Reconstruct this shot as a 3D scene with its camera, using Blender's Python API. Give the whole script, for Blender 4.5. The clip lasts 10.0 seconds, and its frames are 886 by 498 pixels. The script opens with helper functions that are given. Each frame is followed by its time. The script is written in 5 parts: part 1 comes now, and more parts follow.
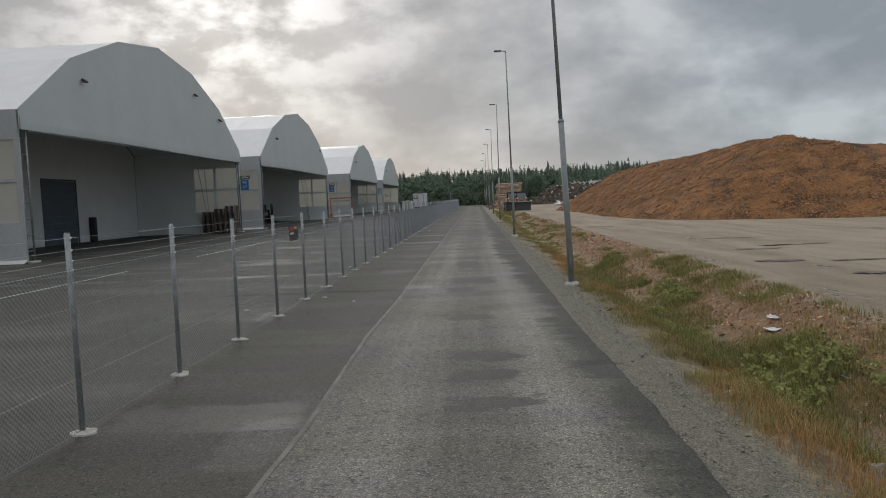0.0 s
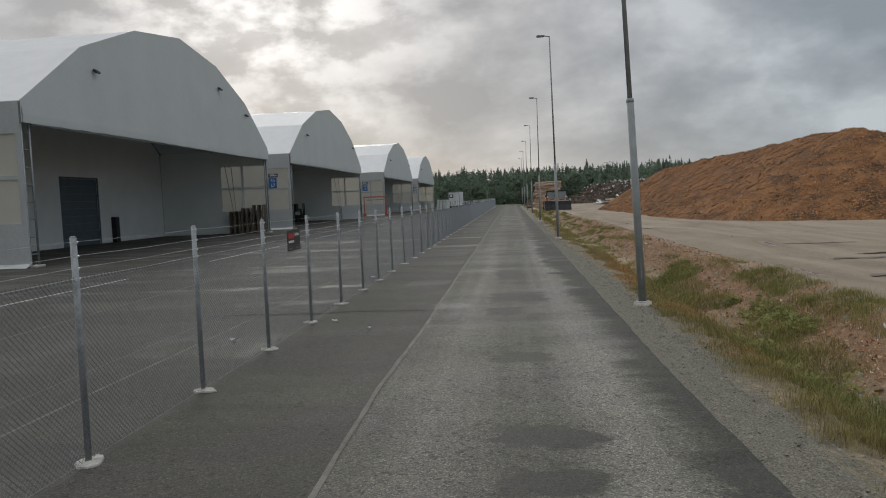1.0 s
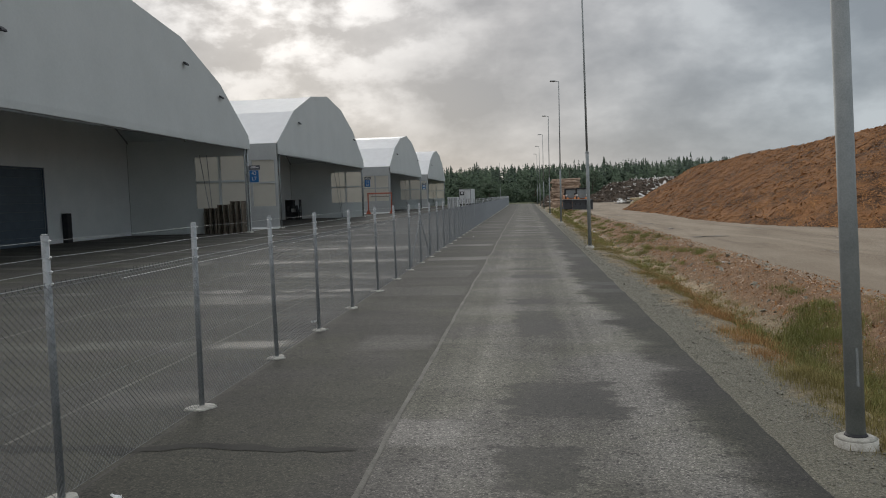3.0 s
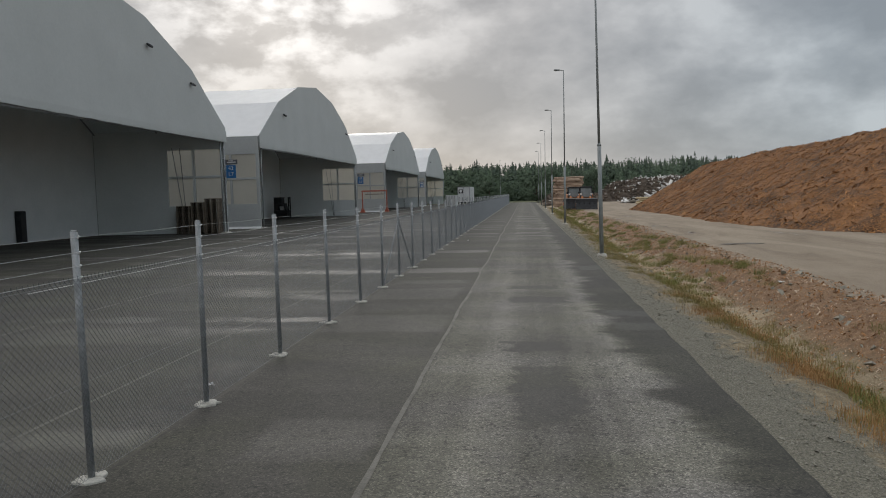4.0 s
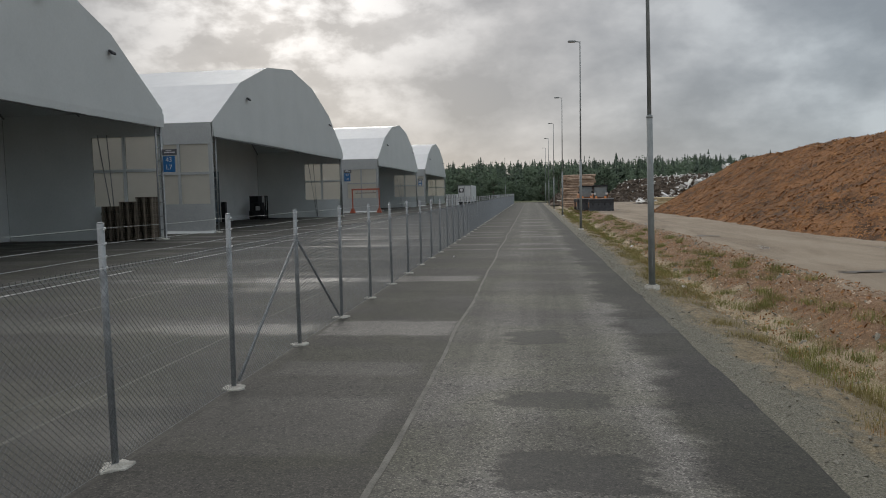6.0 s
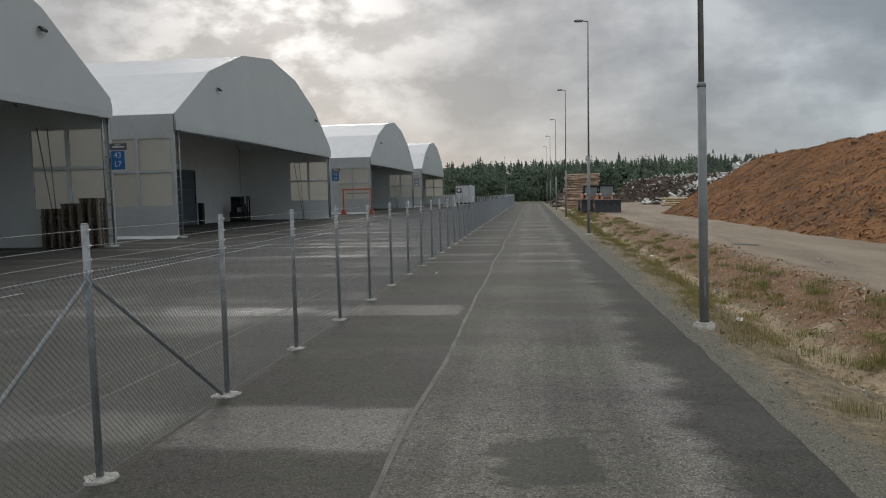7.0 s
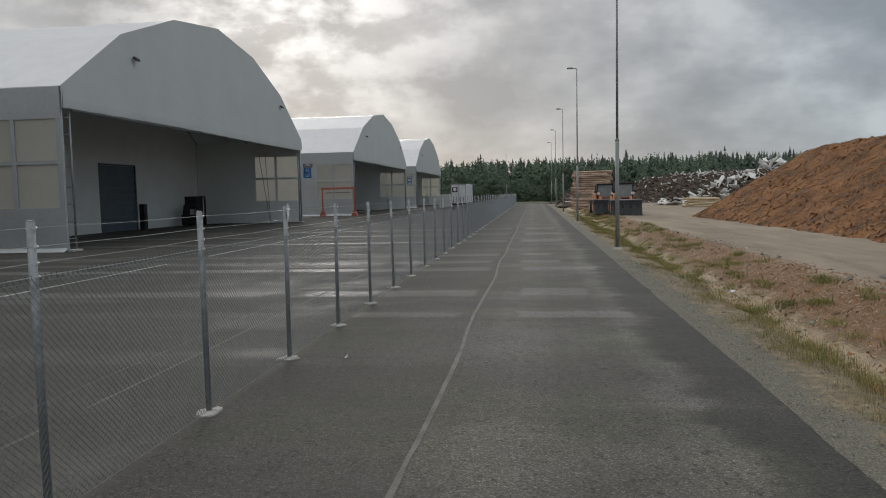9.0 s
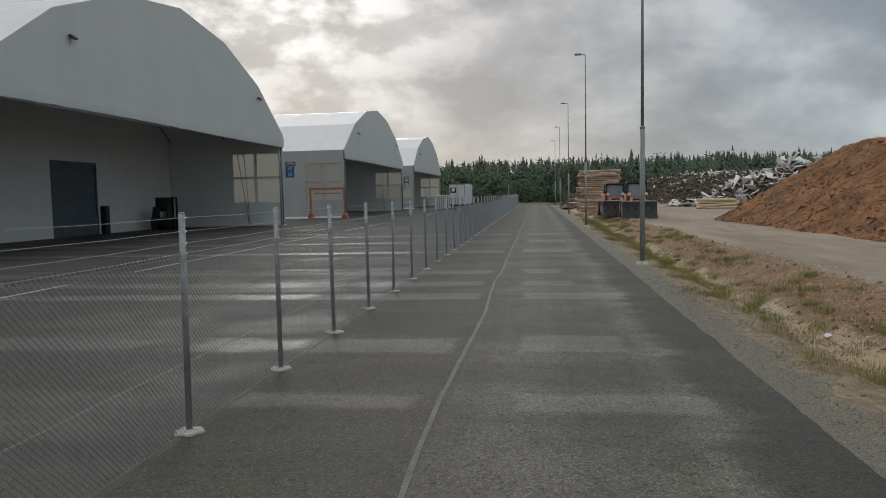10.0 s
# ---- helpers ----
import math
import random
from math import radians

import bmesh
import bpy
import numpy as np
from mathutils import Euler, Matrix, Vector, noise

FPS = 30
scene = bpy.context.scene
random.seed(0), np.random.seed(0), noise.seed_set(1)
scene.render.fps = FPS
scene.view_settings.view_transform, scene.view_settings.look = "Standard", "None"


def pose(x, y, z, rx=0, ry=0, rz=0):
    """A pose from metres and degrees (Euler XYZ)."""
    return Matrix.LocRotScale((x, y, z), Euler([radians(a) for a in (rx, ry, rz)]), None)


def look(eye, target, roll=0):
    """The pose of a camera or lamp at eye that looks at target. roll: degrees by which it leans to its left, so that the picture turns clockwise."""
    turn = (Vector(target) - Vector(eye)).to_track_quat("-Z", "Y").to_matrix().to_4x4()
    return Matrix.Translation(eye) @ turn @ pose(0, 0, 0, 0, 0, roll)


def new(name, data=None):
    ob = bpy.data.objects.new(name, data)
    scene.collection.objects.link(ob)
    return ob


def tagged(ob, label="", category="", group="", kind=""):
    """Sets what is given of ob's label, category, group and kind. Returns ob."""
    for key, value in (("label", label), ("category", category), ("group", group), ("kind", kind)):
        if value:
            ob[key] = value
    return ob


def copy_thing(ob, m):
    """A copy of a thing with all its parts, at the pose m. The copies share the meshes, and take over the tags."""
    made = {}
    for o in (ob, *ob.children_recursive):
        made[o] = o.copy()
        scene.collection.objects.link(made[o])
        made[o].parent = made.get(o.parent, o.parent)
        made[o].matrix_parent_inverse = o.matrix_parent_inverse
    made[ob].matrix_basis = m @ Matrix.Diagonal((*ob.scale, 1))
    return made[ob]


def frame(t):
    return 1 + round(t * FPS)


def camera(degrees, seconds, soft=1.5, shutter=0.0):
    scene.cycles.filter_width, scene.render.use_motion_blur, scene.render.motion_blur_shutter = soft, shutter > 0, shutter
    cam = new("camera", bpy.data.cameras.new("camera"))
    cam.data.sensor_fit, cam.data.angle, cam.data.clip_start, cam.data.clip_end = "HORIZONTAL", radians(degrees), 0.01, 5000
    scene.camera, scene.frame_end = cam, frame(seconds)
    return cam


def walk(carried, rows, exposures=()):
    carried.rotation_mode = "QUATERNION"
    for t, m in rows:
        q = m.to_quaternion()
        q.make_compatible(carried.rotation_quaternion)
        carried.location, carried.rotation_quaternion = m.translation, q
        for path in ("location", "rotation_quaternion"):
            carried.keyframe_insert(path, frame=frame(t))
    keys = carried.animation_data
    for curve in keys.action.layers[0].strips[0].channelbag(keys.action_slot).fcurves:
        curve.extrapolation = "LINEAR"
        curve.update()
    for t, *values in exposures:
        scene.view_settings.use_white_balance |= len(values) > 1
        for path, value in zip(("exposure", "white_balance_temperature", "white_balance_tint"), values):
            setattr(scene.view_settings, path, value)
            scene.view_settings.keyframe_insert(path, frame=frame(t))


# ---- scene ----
cam = camera(62.0, 10.0, soft=1.0)
PATH = [
    (0, (0.373, -0.694, 2.688), (0.281, 1.299, 2.553), -2.4),
    (0.5, (0.232, 1.337, 2.676), (0.087, 3.327, 2.54), -2.6),
    (1, (0.108, 3.565, 2.695), (-0.081, 5.552, 2.561), -2.4),
    (1.5, (0.006, 5.944, 2.69), (-0.206, 7.929, 2.556), -2.3),
    (2, (-0.077, 8.464, 2.682), (-0.297, 10.447, 2.546), -2.4),
    (2.5, (-0.179, 11.1, 2.681), (-0.401, 13.083, 2.543), -2.1),
    (4, (-0.258, 19.346, 2.716), (-0.482, 21.328, 2.57), -1.5),
    (4.5, (-0.282, 22.223, 2.706), (-0.508, 24.205, 2.558), -1.3),
    (5, (-0.326, 25.107, 2.685), (-0.555, 27.088, 2.537), -1.2),
    (5.5, (-0.351, 28.126, 2.671), (-0.586, 30.106, 2.523), -1.2),
    (7, (-0.4, 37.536, 2.662), (-0.64, 39.517, 2.515), -1.3),
    (7.5, (-0.502, 40.871, 2.605), (-0.741, 42.851, 2.458), -1.4),
    (8, (-0.512, 44.129, 2.603), (-0.756, 46.109, 2.457), -1.4),
    (8.5, (-0.528, 47.42, 2.6), (-0.774, 49.4, 2.455), -1.3),
    (9, (-0.588, 50.589, 2.597), (-0.834, 52.568, 2.45), -1.3),
    (9.5, (-0.608, 53.917, 2.594), (-0.857, 55.896, 2.449), -1.2),
    (10, (-0.654, 57.311, 2.589), (-0.907, 59.29, 2.444), -1.3),
]
walk(cam, [(t, look(eye, target, roll)) for t, eye, target, roll in PATH])

# ---- light ----
SUN_AZ, SUN_EL = 19.0, 17.0     # degrees left of +y, degrees above the horizon
sun_dir = Vector((-math.sin(radians(SUN_AZ)) * math.cos(radians(SUN_EL)), math.cos(radians(SUN_AZ)) * math.cos(radians(SUN_EL)), math.sin(radians(SUN_EL))))
world = bpy.data.worlds.new("overcast_sky")
scene.world = world
world.use_nodes = True
wt = world.node_tree
wt.nodes.clear()


class Net:
    """Small helper to wire shader nodes."""

    def __init__(self, tree):
        self.t = tree

    def n(self, kind, **kw):
        nd = self.t.nodes.new(kind)
        for k, v in kw.items():
            if k in ("operation", "blend_type"):
                nd.operation = v if k == "operation" else nd.operation
                if k == "blend_type":
                    nd.blend_type = v
        return nd

    def put(self, sock, v):
        if isinstance(v, bpy.types.NodeSocket):
            self.t.links.new(v, sock)
        elif isinstance(v, (tuple, list)) and len(v) == 3 and sock.type == "RGBA":
            sock.default_value = (*v, 1)
        else:
            sock.default_value = v

    def math(self, op, a, b=0.0, c=0.0, clamp=False):
        nd = self.t.nodes.new("ShaderNodeMath")
        nd.operation, nd.use_clamp = op, clamp
        for s, v in zip(nd.inputs, (a, b, c)):
            self.put(s, v)
        return nd.outputs[0]

    def vmath(self, op, a, b=(0, 0, 0)):
        nd = self.t.nodes.new("ShaderNodeVectorMath")
        nd.operation = op
        self.put(nd.inputs[0], a)
        self.put(nd.inputs[1], b)
        return nd.outputs["Value" if op == "DOT_PRODUCT" else "Vector"]

    def sep(self, v):
        nd = self.t.nodes.new("ShaderNodeSeparateXYZ")
        self.put(nd.inputs[0], v)
        return nd.outputs

    def comb(self, x, y, z):
        nd = self.t.nodes.new("ShaderNodeCombineXYZ")
        for s, v in zip(nd.inputs, (x, y, z)):
            self.put(s, v)
        return nd.outputs[0]

    def noise(self, v, scale, detail=4.0, rough=0.55, distort=0.0):
        nd = self.t.nodes.new("ShaderNodeTexNoise")
        self.put(nd.inputs["Vector"], v)
        for k, x in (("Scale", scale), ("Detail", detail), ("Roughness", rough), ("Distortion", distort)):
            self.put(nd.inputs[k], x)
        return nd.outputs["Fac"]

    def cells(self, v, scale):
        """A random value for each small cell, like the stones in asphalt."""
        nd = self.t.nodes.new("ShaderNodeTexVoronoi")
        self.put(nd.inputs["Vector"], v)
        nd.inputs["Scale"].default_value = scale
        return self.sep(nd.outputs["Color"])[0]

    def ramp(self, f, *stops):
        nd = self.t.nodes.new("ShaderNodeValToRGB")
        self.put(nd.inputs[0], f)
        el = nd.color_ramp.elements
        while len(el) < len(stops):
            el.new(0.5)
        for e, (p, c) in zip(el, stops):
            e.position, e.color = p, (*c, 1) if isinstance(c, tuple) else (c, c, c, 1)
        return nd.outputs[0]

    def mix(self, f, a, b, mode="MIX"):
        nd = self.t.nodes.new("ShaderNodeMixRGB")
        nd.blend_type = mode
        for s, v in zip(nd.inputs, (f, a, b)):
            self.put(s, v)
        return nd.outputs[0]


w = Net(wt)
way = wt.nodes.new("ShaderNodeTexCoord").outputs["Generated"]
wx, wy, wz = w.sep(way)
domed = w.vmath("MULTIPLY", way, (1.0, 1.0, 1.75))
billow = w.noise(w.vmath("ADD", domed, (3.1, 7.4, 1.7)), 4.2, 10.0, 0.52, 0.12)
wisps = w.noise(w.vmath("ADD", domed, (9.3, 1.2, 4.0)), 11.0, 8.0, 0.55, 0.1)
cloud = w.ramp(w.math("ADD", w.math("MULTIPLY", billow, 0.68), w.math("MULTIPLY", wisps, 0.32)),
               (0.40, (0.325, 0.330, 0.345)), (0.46, (0.390, 0.393, 0.406)), (0.50, (0.440, 0.440, 0.450)), (0.54, (0.502, 0.499, 0.506)), (0.61, (0.632, 0.625, 0.626)))
cloud = w.mix(w.ramp(wx, (0.0, 0.0), (0.36, 1.0)), cloud, w.mix(1.0, cloud, (0.82, 0.905, 0.965), "MULTIPLY"))
zenith = w.math("ADD", 1.0, w.math("MULTIPLY", w.ramp(wz, (0.28, 0.0), (0.85, 1.0)), 1.45))
cloud = w.mix(1.0, cloud, w.comb(zenith, zenith, zenith), "MULTIPLY")
glow = w.math("MAXIMUM", w.vmath("DOT_PRODUCT", way, tuple(sun_dir)), 0.0)
glow_wide = w.math("MULTIPLY", w.math("POWER", glow, 16.0), 0.07)
glow_core = w.math("MULTIPLY", w.math("MULTIPLY", w.math("POWER", glow, 60.0), w.ramp(wisps, (0.46, 0.0), (0.58, 1.0))), 0.50)
lit = w.mix(1.0, cloud, w.comb(*(w.math("MULTIPLY", w.math("ADD", glow_wide, glow_core), k) for k in (1.0, 0.985, 0.965))), "ADD")
sky = wt.nodes.new("ShaderNodeTexSky")
sky.sky_type, sky.sun_disc = "NISHITA", False
sky.sun_elevation, sky.sun_rotation = radians(SUN_EL), radians(-SUN_AZ)
behind = wt.nodes.new("ShaderNodeBackground")
wt.links.new(sky.outputs[0], behind.inputs[0])
behind.inputs[1].default_value = 0.05
deckbg = wt.nodes.new("ShaderNodeBackground")
wt.links.new(lit, deckbg.inputs[0])
deckbg.inputs[1].default_value = 1.0
both = wt.nodes.new("ShaderNodeMixShader")
both.inputs[0].default_value = 0.9
wt.links.new(behind.outputs[0], both.inputs[1])
wt.links.new(deckbg.outputs[0], both.inputs[2])
wt.links.new(both.outputs[0], wt.nodes.new("ShaderNodeOutputWorld").inputs[0])

sun = new("sun", bpy.data.lights.new("sun", "SUN"))
sun.data.energy, sun.data.angle, sun.data.color = 0.7, radians(18), (1.0, 0.95, 0.87)
sun.matrix_world = look(tuple(sun_dir * 100), (0, 0, 0))

# ---- materials ----


def pbr(name, dark, light, scale=3.0, rough=0.7, metal=0.0, bump=0.15, fine=60.0, spread=(0.35, 0.65), coords="Object", vary=0.0, rough2=None, stretch=(1, 1, 1), bump_dist=0.02):
    """A surface whose colour runs from dark to light by two scales of grain, with relief."""
    m = bpy.data.materials.new(name)
    m.use_nodes = True
    g = Net(m.node_tree)
    b = m.node_tree.nodes["Principled BSDF"]
    if coords == "World":
        p = m.node_tree.nodes.new("ShaderNodeNewGeometry").outputs["Position"]
    else:
        p = m.node_tree.nodes.new("ShaderNodeTexCoord").outputs["Object"]
    if stretch != (1, 1, 1):
        p = g.vmath("MULTIPLY", p, stretch)
    big, small = g.noise(p, scale, 5.0, 0.6), g.noise(p, fine, 3.0, 0.6)
    f = g.math("ADD", g.math("MULTIPLY", big, 0.6), g.math("MULTIPLY", small, 0.4))
    c = g.ramp(f, (spread[0], dark), (spread[1], light))
    if vary:
        info = m.node_tree.nodes.new("ShaderNodeObjectInfo").outputs["Random"]
        isl = m.node_tree.nodes.new("ShaderNodeNewGeometry").outputs["Random Per Island"]
        k = g.math("ADD", g.math("MULTIPLY", g.math("ADD", info, isl), vary), 1.0 - vary)
        c = g.mix(1.0, c, g.comb(k, k, k), "MULTIPLY")
    g.put(b.inputs["Base Color"], c)
    g.put(b.inputs["Roughness"], g.ramp(big, (0.35, rough), (0.65, rough if rough2 is None else rough2)))
    b.inputs["Metallic"].default_value = metal
    if bump:
        bp = m.node_tree.nodes.new("ShaderNodeBump")
        bp.inputs["Strength"].default_value, bp.inputs["Distance"].default_value = bump, bump_dist
        g.put(bp.inputs["Height"], f)
        g.put(b.inputs["Normal"], bp.outputs[0])
    return m


def asphalt_material():
    """Worn grey asphalt: dry wheel tracks, damp patches, dried puddle film, a wet right edge and painted sheen."""
    m = bpy.data.materials.new("damp_asphalt")
    m.use_nodes = True
    g = Net(m.node_tree)
    b = m.node_tree.nodes["Principled BSDF"]
    p = m.node_tree.nodes.new("ShaderNodeNewGeometry").outputs["Position"]
    x, y, z = g.sep(p)

    def stain(name):
        nd = m.node_tree.nodes.new("ShaderNodeAttribute")
        nd.attribute_name = name
        return nd.outputs["Fac"]

    def track(centre, width):
        return g.math("SUBTRACT", 1.0, g.math("DIVIDE", g.math("ABSOLUTE", g.math("SUBTRACT", xs, centre)), width), clamp=True)

    def scaled(v, k, off):
        return g.math("ADD", g.math("MULTIPLY", v, k), off)
    stones = g.cells(p, 62.0)
    pits = g.math("ADD", g.math("MULTIPLY", g.cells(p, 27.0), 0.5), g.math("MULTIPLY", g.noise(p, 3.0, 4.0, 0.7), 0.5))
    blotch = g.noise(p, 0.6, 6.0, 0.6, 0.4)
    rag = g.noise(g.vmath("MULTIPLY", p, (1.0, 1.9, 1.0)), 1.5, 6.0, 0.62)
    lanes = g.noise(g.vmath("MULTIPLY", p, (3.4, 0.05, 1.0)), 1.0, 4.0, 0.55)
    across = g.noise(g.vmath("MULTIPLY", p, (0.16, 0.5, 1.0)), 1.0, 4.0, 0.55, 0.5)
    xs = g.math("ADD", x, g.math("MULTIPLY", g.math("SUBTRACT", blotch, 0.5), 0.6))
    # the lane between the seam and the wet right edge, which widens along the road
    right = g.ramp(scaled(y, 0.01, 0.0), (0.10, 0.210), (0.20, 0.185), (0.34, 0.145), (0.70, 0.150))
    lobes = g.noise(g.vmath("MULTIPLY", p, (0.25, 0.8, 1.0)), 1.0, 5.0, 0.6)
    inside = g.math("SUBTRACT", g.math("ADD", g.math("MULTIPLY", right, 10.0), g.math("MULTIPLY", g.math("SUBTRACT", lobes, 0.5), 2.2)), x)
    lane = g.math("MULTIPLY", g.ramp(scaled(x, 0.1, 0.5), (0.312, 0.0), (0.322, 1.0)), g.ramp(scaled(inside, 0.5, 0.5), (0.42, 0.0), (0.62, 1.0)))
    early = g.ramp(g.math("ADD", g.math("MULTIPLY", y, 0.01), g.math("MULTIPLY", blotch, 0.12)), (0.49, 1.0), (0.62, 0.48))
    tracks = g.math("MAXIMUM", g.math("MULTIPLY", track(-0.85, 0.7), 0.6), track(1.30, 0.75))
    wet = g.ramp(g.math("ADD", stain("damp"), g.math("MULTIPLY", g.math("SUBTRACT", rag, 0.5), 2.2)), (0.34, 0.0), (0.62, 1.0))
    # drier wheel tracks, plus the lane's grazing sheen painted into the same paleness
    dry_sheen = g.math("ADD", 0.37, g.math("ADD", g.math("MULTIPLY", tracks, 0.46), g.math("MULTIPLY", g.math("SUBTRACT", lanes, 0.5), 0.55)))
    dry_sheen = g.math("MULTIPLY", g.math("MULTIPLY", dry_sheen, lane), early)
    dry_sheen = g.math("MULTIPLY", dry_sheen, g.math("SUBTRACT", 1.0, g.math("MULTIPLY", wet, 0.85)))
    # dried film of shallow puddles on the road; wet apron stripes beyond the fence, sky sheen painted paler
    film = g.ramp(g.math("ADD", stain("film"), g.math("MULTIPLY", g.math("SUBTRACT", rag, 0.5), 1.1)), (0.28, 0.0), (0.75, 1.0))
    film = g.math("MULTIPLY", film, stain("pale"))
    ragged = g.math("ADD", y, g.math("MULTIPLY", g.math("SUBTRACT", g.noise(p, 0.8, 5.0, 0.6), 0.5), 1.1))
    band = g.ramp(g.noise(g.vmath("MULTIPLY", p, (0.075, 0.40, 1.0)), 1.0, 5.0, 0.5, 0.35), (0.50, 0.0), (0.62, 0.8))
    for centre, half in ((27.2, 0.6), (35.4, 0.5), (45.6, 0.9), (54.1, 0.8), (69.8, 0.8), (76.0, 0.7), (83.0, 0.5), (90.6, 0.6), (97.5, 0.6), (104.0, 0.6)):
        hump = g.math("SUBTRACT", 1.0, g.math("DIVIDE", g.math("ABSOLUTE", g.math("SUBTRACT", ragged, centre)), half), clamp=True)
        band = g.math("MAXIMUM", band, g.ramp(hump, (0.15, 0.0), (0.55, 1.0)))
    band = g.math("MULTIPLY", band, g.ramp(g.noise(g.vmath("MULTIPLY", p, (0.45, 0.25, 1.0)), 1.0, 4.0, 0.55), (0.40, 0.0), (0.54, 1.0)))
    band = g.math("MULTIPLY", band, g.ramp(scaled(x, 0.05, 0.5), (0.255, 1.0), (0.275, 0.0)))
    apron = g.math("MULTIPLY", g.ramp(across, (0.43, 0.0), (0.62, 1.0)), 0.19)
    # band lightens the colour as well: sky reflection on the wet stripes
    f = g.math("ADD", g.math("ADD", dry_sheen, apron), g.math("ADD", g.math("ADD", g.math("MULTIPLY", band, 0.17), g.math("MULTIPLY", film, 0.29)), g.math("MULTIPLY", g.math("SUBTRACT", blotch, 0.5), 0.30)))
    f = g.math("SUBTRACT", f, g.math("MULTIPLY", wet, 0.05))
    olive = g.ramp(f, (0.0, (0.041, 0.039, 0.0265)), (0.25, (0.065, 0.062, 0.0432)), (0.55, (0.119, 0.113, 0.088)), (0.95, (0.20, 0.19, 0.155)))
    violet = g.ramp(f, (0.0, (0.0425, 0.0385, 0.0322)), (0.25, (0.067, 0.0612, 0.0515)), (0.55, (0.121, 0.112, 0.099)), (0.95, (0.20, 0.188, 0.168)))
    hue = g.ramp(g.math("ADD", g.noise(p, 0.33, 4.0, 0.6, 0.5), g.math("MULTIPLY", film, 0.25)), (0.42, 0.0), (0.60, 1.0))
    soaked = g.math("MULTIPLY", g.ramp(scaled(x, 0.1, 0.5), (0.60, 0.0), (0.62, 1.0)), g.ramp(scaled(inside, 0.5, 0.5), (0.34, 1.0), (0.56, 0.0)))
    soaked = g.math("MAXIMUM", soaked, wet)
    dim = g.math("SUBTRACT", 1.0, g.math("MULTIPLY", soaked, 0.22))
    base = g.mix(1.0, g.mix(hue, olive, violet), g.comb(dim, dim, dim), "MULTIPLY")
    speck = g.math("MULTIPLY", g.ramp(stones, (0.0, 0.42), (0.45, 0.86), (0.80, 1.05), (1.0, 1.95)), g.ramp(pits, (0.24, 0.40), (0.34, 1.0)))
    g.put(b.inputs["Base Color"], g.mix(1.0, base, speck, "MULTIPLY"))
    g.put(b.inputs["Roughness"], g.math("SUBTRACT", 0.80, g.math("ADD", g.math("MULTIPLY", band, 0.20), g.math("ADD", g.math("MULTIPLY", film, 0.14), g.math("MULTIPLY", wet, 0.12)))))
    bp = m.node_tree.nodes.new("ShaderNodeBump")
    bp.inputs["Strength"].default_value, bp.inputs["Distance"].default_value = 0.35, 0.006
    g.put(bp.inputs["Height"], g.noise(p, 70.0, 2.0, 0.7))
    g.put(b.inputs["Normal"], bp.outputs[0])
    return m


